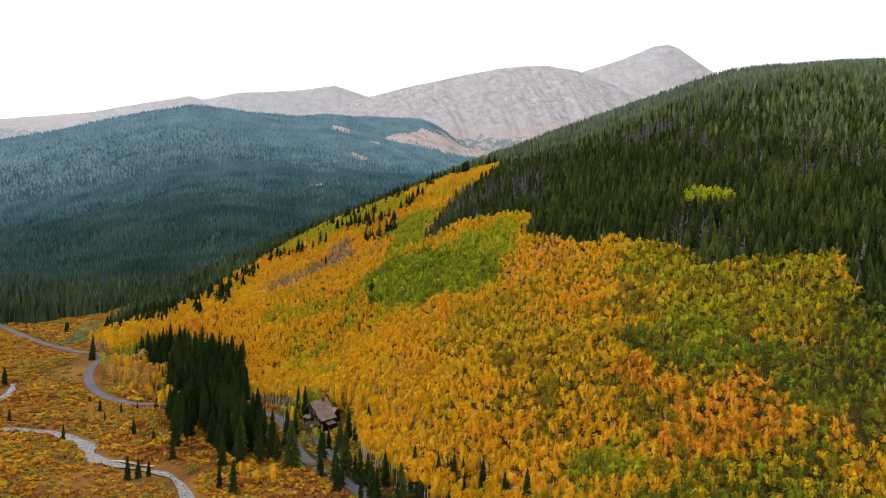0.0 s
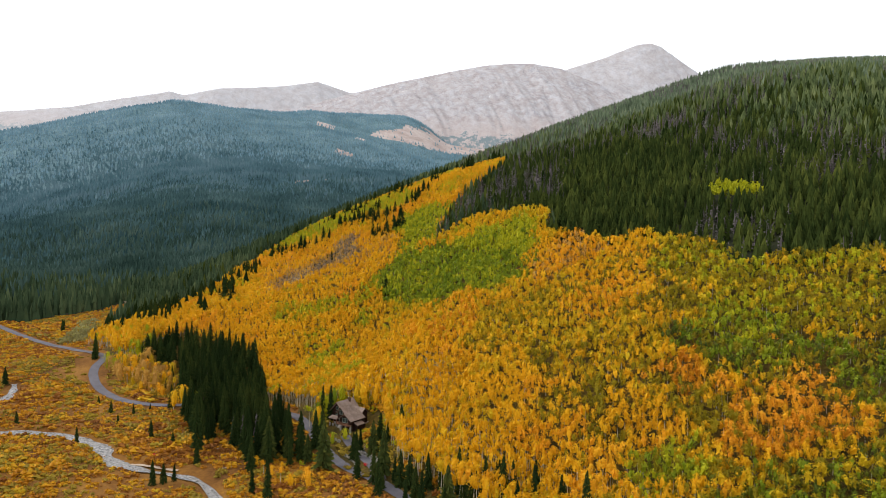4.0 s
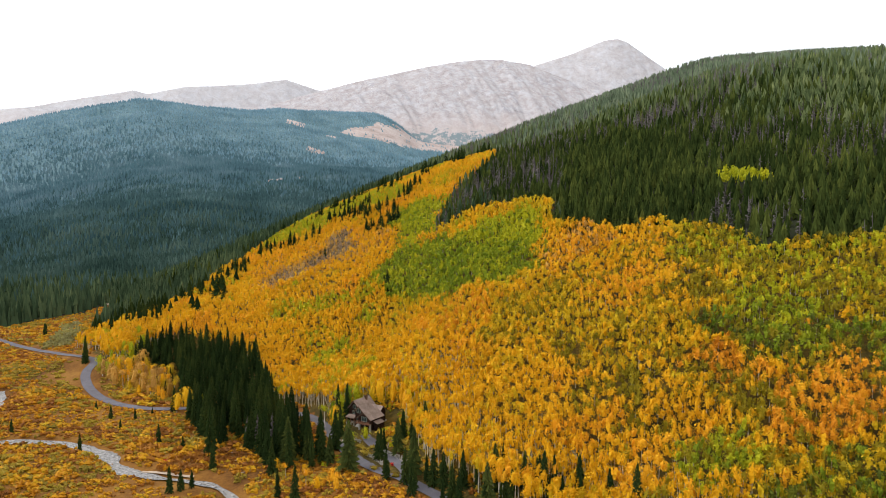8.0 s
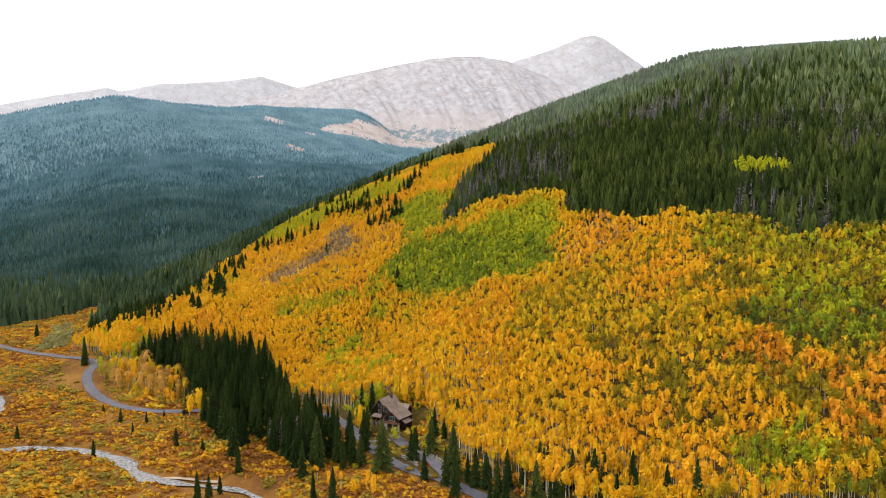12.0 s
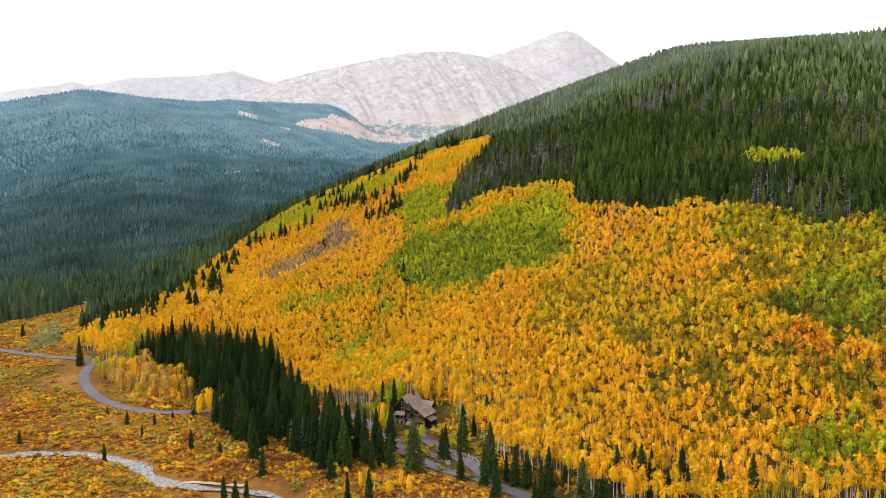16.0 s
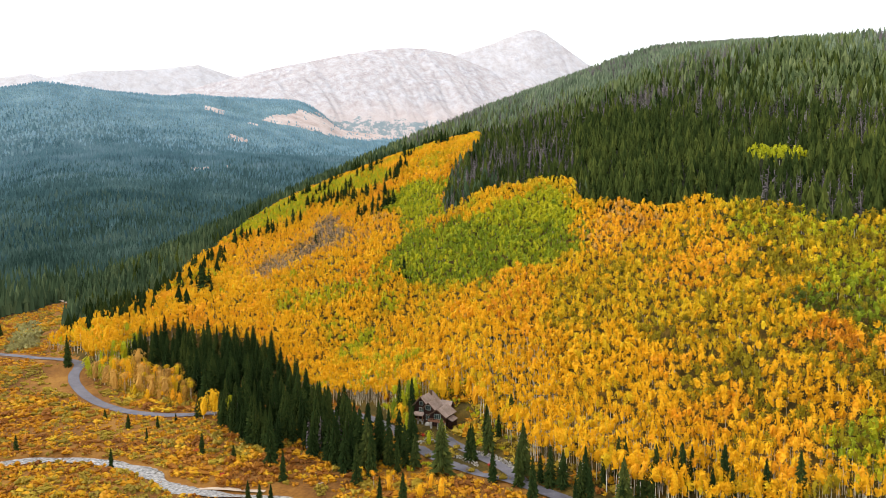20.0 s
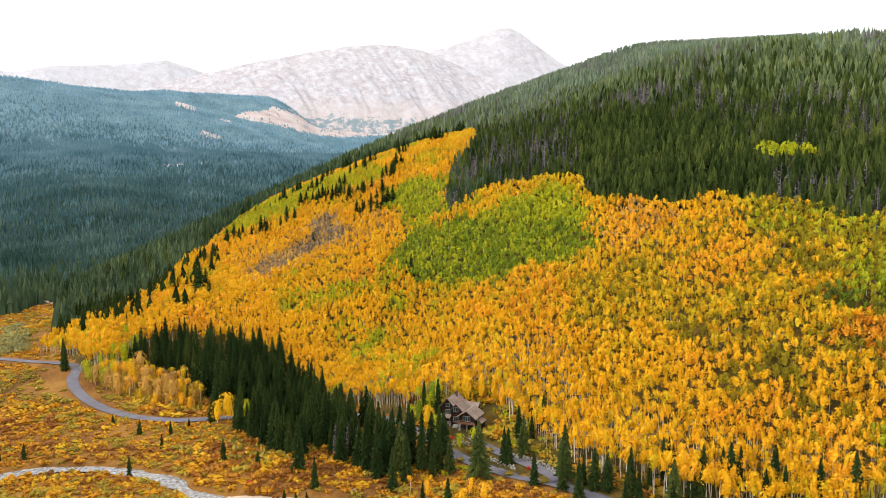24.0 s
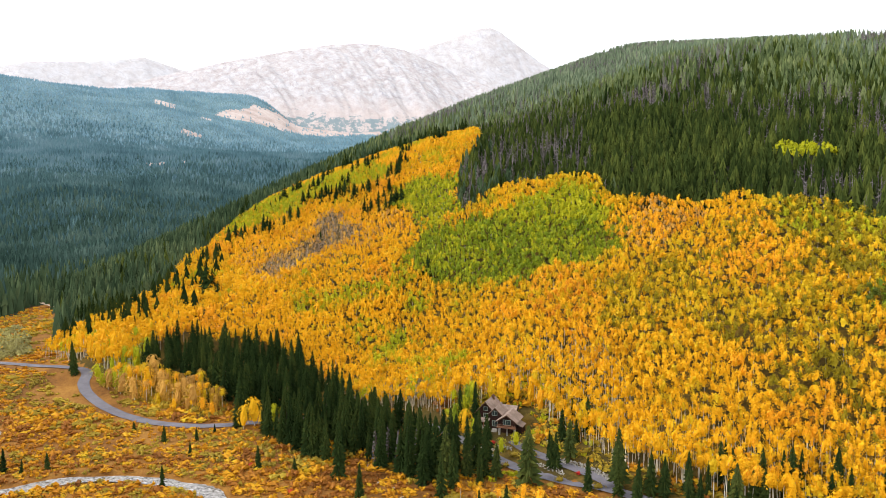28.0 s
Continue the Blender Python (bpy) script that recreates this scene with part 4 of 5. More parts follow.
for spacing, lo, hi, shapes, seed in ((3.9, 150, 560, CONIFERS, 81), (4.7, 560, 1500, MID_CONIFERS, 83)):
    x, y, z, tall = hill_conifers(spacing, lo, hi, seed)
    r = np.random.default_rng(seed + 1).random(len(x))
    grey = (fractal(x, y, 55, 91) + 0.4 * r > (0.88 if hi < 900 else 0.8)) & (x > 20) | (inside(x, y, [(-20, 455), (-8, 508), (8, 540), (30, 545), (44, 500), (36, 478), (14, 500), (0, 466)]) & (r > 0.4)) \
        | (inside(x, y, [(104, 290), (102, 330), (116, 348), (146, 326), (132, 300)]) & (r > 0.55)) | (inside(x, y, [(216, 700), (280, 640), (240, 523), (190, 529)]) & (r > 0.6))
    # distance picks the needle colour, with more painted haze farther off
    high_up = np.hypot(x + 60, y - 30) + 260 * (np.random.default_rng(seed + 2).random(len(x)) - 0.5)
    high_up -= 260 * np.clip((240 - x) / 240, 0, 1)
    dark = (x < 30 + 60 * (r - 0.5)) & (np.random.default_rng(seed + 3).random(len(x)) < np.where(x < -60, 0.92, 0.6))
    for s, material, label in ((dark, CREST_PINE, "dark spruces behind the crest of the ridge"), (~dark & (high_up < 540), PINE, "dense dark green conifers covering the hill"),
                               (~dark & (high_up >= 540) & (high_up < 730), MIDDLE_HAZE_PINE, "conifers higher on the hill, coloured greyer for haze"), (~dark & (high_up >= 730), HIGH_HAZE_PINE, "conifers along the top of the hill, coloured paler for haze")):
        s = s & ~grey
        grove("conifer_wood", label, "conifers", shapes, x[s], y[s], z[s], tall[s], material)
    grove("dead_conifers", "grey beetle-killed conifers among the green ones", "dead trees", DEAD_TREES, x[grey], y[grey], z[grey], tall[grey], DEAD, 1.15 * np.ones(grey.sum()))

# young dark spruces here and there along the left rim of the ridge
x, y = scatter(-230, -150, 460, 620, 9, 57)
r = np.random.default_rng(58).random(len(x))
ok = inside(x, y, ASPEN_AREA) & (value_noise(x, y, 24, 59) + 0.5 * r > 0.85)
grove("scattered_spruces", "young dark spruces dotted among golden aspens on the ridge", "spruces", CONIFERS, x[ok], y[ok], carved(x[ok], y[ok]), 10 + 7 * r[ok], NEEDLES)

# ---- forest across the valley ----
def far_forest(lo, hi, step, seed):
    rng = np.random.default_rng(seed)
    d = lo
    xs, ys = [], []
    while d < hi:
        s = step * d
        b = np.radians(np.arange(-50, 12, np.degrees(s / d)))
        b = b + (rng.random(len(b)) - 0.5) * s / d
        rr = d + (rng.random(len(b)) - 0.5) * s * 1.6
        xs.append(-60 + rr * np.sin(b))
        ys.append(30 + rr * np.cos(b))
        d += s * 1.5
    x, y = np.concatenate(xs), np.concatenate(ys)
    ok = ~inside(x, y, MEADOW_AREA) & ~inside(x, y, ASPEN_AREA) & (~clearing(x + rng.normal(0, 14, len(x)), y + rng.normal(0, 26, len(x))) | (rng.random(len(x)) < 0.05)) & ((hill_height(x, y) <= valley_height(x, y) + 6) | (np.hypot(x + 60, y - 30) > 1500))
    x, y = x[ok], y[ok]
    tall = (12 + 8 * rng.random(len(x)) + 5 * (fractal(x, y, 150, 15) - 0.5)) * np.clip(1.35 - np.hypot(x, y) / 4000, 0.6, 1.0)
    z = carved(x, y)
    ok = faces_valley(x, y, z, tall)
    return x[ok], y[ok], z[ok], tall[ok]


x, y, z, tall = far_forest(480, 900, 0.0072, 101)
# the farther part gets the needle colour with some haze in it
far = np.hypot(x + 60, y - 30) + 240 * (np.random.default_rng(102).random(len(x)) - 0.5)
for s, material, label in ((far < 760, CREST_PINE, "dark conifer forest on the valley floor"), (far >= 760, VALLEY_HAZE_PINE, "conifers on the valley floor, coloured bluer for haze")):
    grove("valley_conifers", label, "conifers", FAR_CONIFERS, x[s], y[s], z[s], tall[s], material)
x, y, z, tall = far_forest(900, 4250, 0.0037, 103)
# distance bands, each with more haze painted into its needle colour
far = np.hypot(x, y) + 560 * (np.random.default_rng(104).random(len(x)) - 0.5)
for lo, hi, material, label, broad in ((0, 1250, VALLEY_HAZE_PINE, "dark conifer forest at the foot of the far slope, coloured slightly bluer for haze", 1.3), (1250, 1850, FAR_HAZE_PINE, "dark conifer forest low on the far slope, coloured bluer for haze", 1.3), (1850, 2650, SLOPE_HAZE_PINE, "conifer forest on the slopes across the valley, coloured blue for haze", 1.4),
                                       (2650, 9000, RIDGE_HAZE_PINE, "spruce forest along the far ridge, coloured pale blue for haze", 1.6)):
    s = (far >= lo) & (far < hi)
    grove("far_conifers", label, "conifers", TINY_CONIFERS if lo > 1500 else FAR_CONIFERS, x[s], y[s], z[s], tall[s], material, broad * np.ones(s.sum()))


# ---- meadow shrubs ----
def shrub_shape(rng, lobes=3, sprays=12):
    """A lumpy bush: a few round lobes of different height grown together, rough with leafy twigs."""
    vs, fs, ns, base = [], [], [], 0
    for k in range(lobes):
        v, f, n = flame_crown(rng, sprays, 0.0, 0.5 + 0.25 * rng.random(), 0.11, 0.45, 0.7, 3, 0.1, (0.0, 0.55), 0.8, 0.76, 0.5)
        a, out = 6.28 * k / lobes + rng.normal(0, 0.4), 0.35 + 0.3 * rng.random()
        vs.append(v * [1, 1, 0.55 + 0.5 * rng.random()] + [np.cos(a) * out, np.sin(a) * out, 0])
        fs.append(f + base)
        ns.append(n)
        base += len(v)
    return np.concatenate(vs), np.concatenate(fs), np.concatenate(ns)


SHRUBS = [shrub_shape(R1) for _ in range(12)]
UNDERSTORY = [(-66, 300), (-66, 335), (-30, 332), (-28, 280), (-22, 250), (8, 212), (30, 190), (20, 170), (-30, 210)]
sx, sy = scatter(-420, 40, 100, 600, 2.3, 201)
ok = (inside(sx, sy, MEADOW_AREA) | inside(sx, sy, UNDERSTORY) | inside(sx, sy, [(-205, 425), (-186, 412), (-150, 398), (-100, 352), (-80, 320), (-110, 345), (-150, 365), (-192, 400)])) & (to_line(sx, sy, ROAD) > 4.2) & (to_line(sx, sy, CREEK) > 4) & (to_line(sx, sy, DRIVE) > 4) & (np.hypot(sx - HOUSE[0], sy - HOUSE[1]) > 11)
ok &= (np.degrees(np.arctan2(sx + 60, sy - 30)) > -52) & in_sight(sx, sy, 110) & (np.hypot(sx, sy) > 196)
sx, sy = sx[ok], sy[ok]
cover = fractal(sx, sy, 42, 203)
r = np.random.default_rng(204).random(len(sx))
dry = np.exp(-(((sx + 195) / 32) ** 2 + ((sy - 395) / 38) ** 2)) + np.exp(-(((sx + 250) / 30) ** 2 + ((sy - 520) / 50) ** 2)) + np.exp(-(((sx + 100) / 16) ** 2 + ((sy - 258) / 10) ** 2))
ok = cover + 0.35 * r - 0.5 * dry > 0.36
sx, sy, r, cover = sx[ok], sy[ok], r[ok], cover[ok]
hue = 0.5 * fractal(sx, sy, 30, 207) + 0.5 * fractal(sx, sy, 8, 211) + 0.42 * (r - 0.5) + 0.13 * inside(sx, sy, UNDERSTORY)
tall = 0.7 + 1.5 * np.random.default_rng(208).random(len(sx)) ** 1.5 * np.clip(cover * 1.6, 0.4, 1.2)
for lo, hi, material, label in ((-1, 0.39, RUST_SHRUB, "rust brown low shrubs in the meadow"), (0.39, 0.61, WILLOW, "golden orange willow shrubs covering the meadow"), (0.61, 2, GREEN_SHRUB, "yellow-green willow shrubs in the meadow")):
    s = (hue >= lo) & (hue < hi)
    grove("meadow_shrubs", label, "shrubs", SHRUBS, sx[s], sy[s], carved(sx[s], sy[s]), tall[s], material, 1.1 + 0.7 * np.random.default_rng(209).random(s.sum()))

x, y = scatter(-290, -240, 465, 560, 3.6, 213)
ok = inside(x, y, [(-279, 544), (-273, 557), (-258, 525), (-244, 476), (-258, 468)]) & (to_line(x, y, ROAD) > 5)
grove("sage_shrubs", "pale sage-green willow bushes beside the dirt track", "shrubs", SHRUBS, x[ok], y[ok], carved(x[ok], y[ok]), 2.0 + 1.6 * np.random.default_rng(214).random(ok.sum()), SAGE)


# ---- single trees ----
def single_tree(name, label, category, group, crown, stem, crown_material, stem_material):
    """A tree as a thing: an empty at its base with trunk and crown."""
    top = new(name)
    top.empty_display_size = 0.2
    for piece, (v, f, *soft), material in (("trunk", stem, stem_material), ("crown", crown, crown_material)):
        ob = new(piece, raw_mesh(piece, v, f, (material,), normals=soft[0] if soft else None, tone=np.full(len(v), 0.15 + 0.7 * R2.random())))
        ob.parent = top
    return tagged(top, label, category, group)


def place_tree(master, x, y, tall, broad, turn):
    m = pose(x, y, float(carved(x, y)), 0, 0, turn)
    ob = copy_thing(master, m)
    ob.scale = (tall * broad, tall * broad, tall)
    return ob


R2 = np.random.default_rng(31)
RIDGE_CLUSTERS = [(-158, 575), (-171, 579), (-144, 608), (-128, 598), (-120, 597), (-101, 592), (-139, 664), (-80, 655), (-70, 680), (-52, 690), (-88, 616), (-80, 608), (-73, 601), (-69, 595), (-62, 587), (-55, 580), (-48, 572), (-40, 549), (-48, 527), (-40, 525),
                  (-57, 537), (-31, 581), (-23, 591), (-10, 625), (20, 655), (23, 630), (44, 660), (-44, 645), (-58, 614), (13, 626), (-37, 640), (-10, 650), (-96, 680), (-110, 660), (20, 690), (0, 690), (-20, 700), (46, 690), (-50, 705), (34, 725), (-6, 720), (10, 660), (40, 640)]
LONE_SPRUCES = [(-89, 531, 12), (-93, 536, 10), (-158, 500, 23), (-155, 506, 17), (-43, 427, 15), (-45, 430, 11), (59, 381, 13), (69, 372, 15), (74, 359, 13), (89, 356, 11), (43, 445, 10), (51, 433, 12), (50, 402, 13), (55, 401, 14), (45, 405, 11), (76, 364, 12), (71, 366, 11), (-180, 546, 13), (-180, 518, 12), (-172, 515, 14), (-151, 487, 13), (-167, 517, 13), (-188, 529, 14), (-201, 551, 13), (-213, 540, 14), (-203, 535, 14), (-226, 473, 13), (-221, 463, 14), (-218, 505, 15), (-214, 520, 15), (-208, 512, 14)]
SPRUCE_MASTERS = [single_tree("spruce", "tall dark green spruce at the foot of the hill", "spruce", "spruces at the foot of the hill",
                              rounded(bough_crown(R2, 320, 0.03, 0.12 + 0.06 * R2.random(), 0.2), 1, 0.2, 0.8, 0.12, 1.0), trunk_shape(R2, 6, 0.9, 0.014, 0.005), NEEDLES, DARK_BARK) for _ in range(6)]
PINE_MASTERS = [single_tree("pine", "broad olive-green pine beside the road", "pine", "pines by the road",
                            rounded(bough_crown(R2, 300, 0.1, 0.2, 0.2), 2, 0.3, 0.7, 0.16, 1.0), trunk_shape(R2, 6, 0.9, 0.016, 0.01), ROAD_PINE, DARK_BARK) for _ in range(3)]
rng = np.random.default_rng(33)
x, y = scatter(-200, -50, 240, 460, 4.5, 61)
ok = inside(x, y, SPRUCE_BELT) & (to_line(x, y, ROAD) > 5.5)
x, y = x[ok], y[ok]
far_back = (y > 372) | (x + 0.55 * (y - 300) > -82)     # the rows behind
deep_x, deep_y = x[far_back], y[far_back]
belt = [(a, b, 11 + 9 * rng.random()) for a, b in zip(x[~far_back], y[~far_back])]
x, y = scatter(-250, -170, 445, 555, 7.5, 67)
ok = inside(x, y, [(-242, 520), (-218, 486), (-190, 450), (-174, 460), (-194, 504), (-224, 550)])
belt += [(a, b, 11 + 6 * rng.random()) for a, b in zip(x[ok], y[ok])]
belt += [(-168, 396, 8), (-161, 392, 9), (-156, 386, 8), (-152, 380, 9), (-149, 373, 8), (-172, 399, 9), (-164, 388, 6), (-158, 378, 6), (-178, 402, 8), (-150, 366, 7)]
x, y = scatter(80, 200, 150, 300, 8.5, 69)
ok = inside(x, y, DARK_EDGE)
belt += [(a, b, 10 + 5 * rng.random()) for a, b in zip(x[ok], y[ok])]
roadside = [(-61, 278, 15), (-66, 274, 17), (-72, 281, 18), (-70, 270, 19), (-76, 275, 20), (-65, 268, 14), (-60, 289, 12), (-58, 299, 16), (-62, 304, 15), (-45, 264, 10), (-43, 270, 9), (-42, 246, 10), (-27, 238, 12),
            (-24, 236, 11), (-29, 241, 9), (-18, 234, 12), (-14, 231, 10), (-5, 236, 10), (0, 227, 12), (-8, 229, 13), (8, 222, 12), (14, 216, 14), (-36, 276, 11), (-28, 274, 12), (-30, 281, 9), (20, 207, 13), (26, 202, 15), (-34, 233, 12), (-81, 259, 13), (-76, 264, 16), (-84, 269, 15), (-79, 273, 19), (-72, 275, 18), (-68, 264, 12), (-87, 275, 17), (-82, 280, 20),
            (-44, 263, 11), (-33, 272, 8), (-36, 240, 12), (-33, 236, 7), (-22, 228, 12), (-8, 234, 12), (-7, 222, 11), (-5, 220, 12), (5, 222, 14), (4, 224, 12), (-13, 221, 9), (13, 211, 12), (-25, 224, 9), (-20, 226, 11), (3, 223, 12), (21, 208, 10), (8, 212, 12), (-3, 225, 9)]
ridge = [(a + rng.normal(0, 4), b + rng.normal(0, 4), 11 + 7 * rng.random()) for a, b in RIDGE_CLUSTERS for _ in range(5)] + LONE_SPRUCES
rx, ry, rh = (np.array(q) for q in zip(*ridge))
grove("spruce_belt", "dense dark green spruces at the foot of the hill", "spruces", [rounded(bough_crown(R2, 190, 0.03, 0.13 + 0.05 * R2.random(), 0.24), k, 0.2, 0.8, 0.12, 1.0) for k in range(6)], deep_x, deep_y, carved(deep_x, deep_y), 9 + 8 * rng.random(len(deep_x)), NEEDLES, 0.9 + 0.4 * rng.random(len(deep_x)))
grove("ridge_spruces", "clusters of dark spruces among the aspens of the ridge", "spruces", [rounded(bough_crown(R2, 90, 0.03, 0.2, 0.42), k, 0.2, 0.8, 0.12, 0.8) for k in range(5)], rx, ry, carved(rx, ry), rh, NEEDLES, 1.0 + 0.4 * rng.random(len(rx)))
pines = [(-55, 258, 18), (-77, 269, 17), (-70, 270, 13), (-62, 266, 11), (-33, 245, 17), (-38, 266, 13), (-12, 222, 14)]
small = [(-163, 333, 6), (-152, 331, 5), (-153, 317, 5), (-131, 297, 8), (-159, 293, 7), (-203, 315, 5), (-196, 316, 6), (-209, 318, 8), (-211, 421, 12), (-213, 426, 14), (-146, 335, 4), (-103, 268, 10), (-120, 291, 5),
         (-112, 249, 9), (-106, 253, 6), (-109, 251, 7), (-239, 381, 10), (-244, 372, 7), (-280, 520, 9), (-284, 530, 7), (-138, 340, 11), (-175, 347, 4), (-76, 240, 10), (-70, 236, 12)]
def clear_masters(masters):
    for master in masters:
        for o in (*master.children, master):
            bpy.data.objects.remove(o)


for a, b, h in belt + roadside + small:
    place_tree(SPRUCE_MASTERS[rng.integers(0, 6)], a, b, h, 0.9 + 0.4 * rng.random() + (0.3 if h < 9 else 0), rng.random() * 360)
for a, b, h in pines:
    place_tree(PINE_MASTERS[rng.integers(0, 3)], a, b, h, 0.9 + 0.3 * rng.random(), rng.random() * 360)
clear_masters(SPRUCE_MASTERS + PINE_MASTERS)
DEAD_MASTERS = [single_tree("dead_spruce", "bare grey dead spruce at the edge of the spruces", "dead tree", "dead spruces in the belt", rounded(dead_crown(R2, 40), k), trunk_shape(R2, 5, 0.95, 0.014, 0.01), DEAD, DARK_BARK) for k in range(2)]
for k, (a, b, h) in enumerate([(-95, 288, 12), (-91, 287, 13), (-88, 285, 12), (-85, 284, 14), (-83, 282, 13), (-121, 318, 12), (-127, 335, 11)]):
    place_tree(DEAD_MASTERS[k % 2], a, b, h, 0.9, 70 * k)
clear_masters(DEAD_MASTERS)

NEAR_LOOKS = {"gold": ("golden aspen with a slim pale trunk", GOLD), "amber": ("amber orange aspen with a slim pale trunk", AMBER), "lime": ("yellow-green aspen with a slim pale trunk", LIME),
              "buff": ("half-bare aspen with pale buff leaves", BUFF), "green": ("green aspen with a slim pale trunk", GREEN), "olive": ("olive yellow aspen with a pale trunk", OLIVE), "brown": ("tawny brown aspen past its colour", TAWNY), "mustard": ("mustard yellow aspen with a slim pale trunk", MUSTARD)}
extra = [(-193, 399, 9, "buff"), (-187, 392, 9, "buff"), (-180, 382, 10, "buff"), (-175, 379, 9, "buff"), (-168, 375, 10, "buff"), (-162, 371, 10, "buff"), (-156, 367, 10, "buff"), (-190, 406, 9, "gold"),
         (-184, 398, 10, "gold"), (-176, 392, 11, "gold"), (-170, 388, 10, "buff"), (-160, 378, 9, "buff"), (-154, 374, 8, "gold"), (-200, 413, 7, "lime"), (-196, 404, 6, "lime"), (-194, 414, 9, "lime"),
         (-190, 420, 11, "lime"), (-184, 416, 12, "lime"), (-180, 424, 12, "lime"), (-202, 428, 12, "gold"), (-207, 436, 13, "gold"), (-212, 444, 13, "gold"), (-216, 452, 12, "gold"), (-197, 434, 13, "gold"),
         (-203, 442, 13, "gold"), (-192, 432, 12, "gold"), (-187, 436, 13, "lime"), (-220, 462, 12, "gold"), (-209, 458, 12, "gold"), (-136, 337, 9, "gold"), (-132, 339, 11, "gold"), (-129, 335, 8, "gold"), (-125, 332, 10, "lime"),
         (-127, 329, 7, "gold"), (-156, 362, 5, "gold"), (-163, 367, 5, "gold"), (-72, 252, 5, "amber"), (-68, 247, 6, "amber"), (-76, 257, 5, "amber"), (-64, 244, 5, "gold"), (-60, 250, 5, "amber"), (-80, 262, 5, "gold"),
         (-70, 258, 4, "gold"), (-58, 243, 6, "amber"), (-67, 300, 9, "lime"), (-61, 291, 8, "lime"), (-63, 296, 10, "gold"), (-55, 281, 5, "lime"), (-50, 281, 5, "lime"), (-61, 305, 10, "lime"), (-58, 309, 11, "green"), (-55, 312, 10, "lime"), (-63, 309, 11, "lime"), (-64, 303, 9, "green"), (-52, 311, 11, "gold"), (-45, 308, 11, "gold"), (-40, 306, 10, "gold"), (-48, 310, 12, "mustard"), (-36, 302, 10, "gold"), (-35, 296, 9, "amber")]
BEND = [(-200, 410), (-191, 398), (-173, 376), (-156, 362), (-146, 352), (-143, 362), (-150, 388), (-165, 398), (-174, 410), (-190, 418)]
x, y = scatter(-210, -140, 345, 425, 4.2, 63)
ok = inside(x, y, BEND) & (to_line(x, y, ROAD) > 6)
for a, b, q in zip(x[ok], y[ok], rng.random(ok.sum())):
    key = ("lime" if q < 0.6 else "gold") if a < -186 else ("brown" if q < 0.45 else "buff" if q < 0.65 else "amber" if q < 0.8 else "mustard")
    extra.append((float(a), float(b), 4.5 + 4.5 * float(rng.random()), key))
x, y = scatter(-210, -140, 345, 425, 2.4, 65)
ok = inside(x, y, BEND) & (to_line(x, y, ROAD) > 4.5)
grove("bank_shrubs", "yellow-green undergrowth below the aspens at the bend", "shrubs", SHRUBS, x[ok], y[ok], carved(x[ok], y[ok]), 1.3 + 1.5 * rng.random(ok.sum()), GREEN_SHRUB)
x, y = scatter(-64, -30, 262, 316, 3.0, 71)
ok = (np.hypot(x - HOUSE[0], y - HOUSE[1]) > 11) & (to_line(x, y, ROAD) > 4.5) & (to_line(x, y, DRIVE) > 4.5)
grove("bank_shrubs", "yellow-green undergrowth round the house", "shrubs", SHRUBS, x[ok], y[ok], carved(x[ok], y[ok]), 0.8 + 1.4 * rng.random(ok.sum()), LIME)
ASPEN_MASTERS = {}
for key, (label, material) in NEAR_LOOKS.items():
    ASPEN_MASTERS[key] = [single_tree("aspen", label, "aspen", "aspens by the road and the house", aspen_top(R2, 170, 0.018, 6, (0.0, 0.25, 0.55, 0.82)), trunk_shape(R2, 5, 0.85, 0.013, 0.02), material, BARK) for _ in range(3)]
    ASPEN_MASTERS[key] += [single_tree("aspen", label.replace("with a slim pale trunk", "with low bushy foliage"), "aspen", "aspens by the road and the house", flame_crown(R2, 330, 0.08 + 0.1 * R2.random(), 0.25, 0.024, 0.4, 0.6, 6, 0.03, (0.0, 0.3, 0.6, 0.85), 0.8, 0.5, 0.6), trunk_shape(R2, 5, 0.85, 0.012, 0.02), material, BARK) for _ in range(2)]
trees = extra + [(float(a), float(b), float(h), str(k)) for (a, b, h), k in zip(near_aspens, near_looks)]
for i, (a, b, h, k) in enumerate(trees):
    k = k if k in ASPEN_MASTERS else "amber"
    place_tree(ASPEN_MASTERS[k][rng.integers(3, 5) if i < len(extra) and rng.random() < 0.8 else rng.integers(0, 3)], a, b, h, (1.3 if h < 8 or k == "buff" else 1.05) * (0.9 + 0.3 * rng.random()), rng.random() * 360)
for masters in ASPEN_MASTERS.values():
    clear_masters(masters)


# ---- the wooden house ----
LOGS = earth("dark_stained_logs", [(0.3, (0.013, 0.006, 0.005)), (0.6, (0.030, 0.013, 0.009)), (0.8, (0.053, 0.026, 0.017))], 3.0, 0.5, 0.7)
SHINGLES = earth("brown_grey_shingles", [(0.3, (0.16, 0.115, 0.092)), (0.5, (0.24, 0.178, 0.145)), (0.75, (0.33, 0.25, 0.21))], 2.2, 0.35, 0.9, 0.5, 0.08)
FASCIA = earth("dark_trim_board", [(0.3, (0.06, 0.035, 0.022)), (0.7, (0.11, 0.065, 0.04))], 3.0, 0.6)
FRAME = earth("green_window_frame", [(0.3, (0.16, 0.2, 0.17)), (0.7, (0.28, 0.32, 0.28))], 3.0, 0.5, 0.5)
RAIL = earth("peeled_log_rail", [(0.3, (0.14, 0.06, 0.035)), (0.7, (0.24, 0.12, 0.07))], 4.0, 0.6)
SNAG = earth("weathered_wood", [(0.3, (0.38, 0.33, 0.28)), (0.7, (0.6, 0.54, 0.47))], 4.0, 0.6)


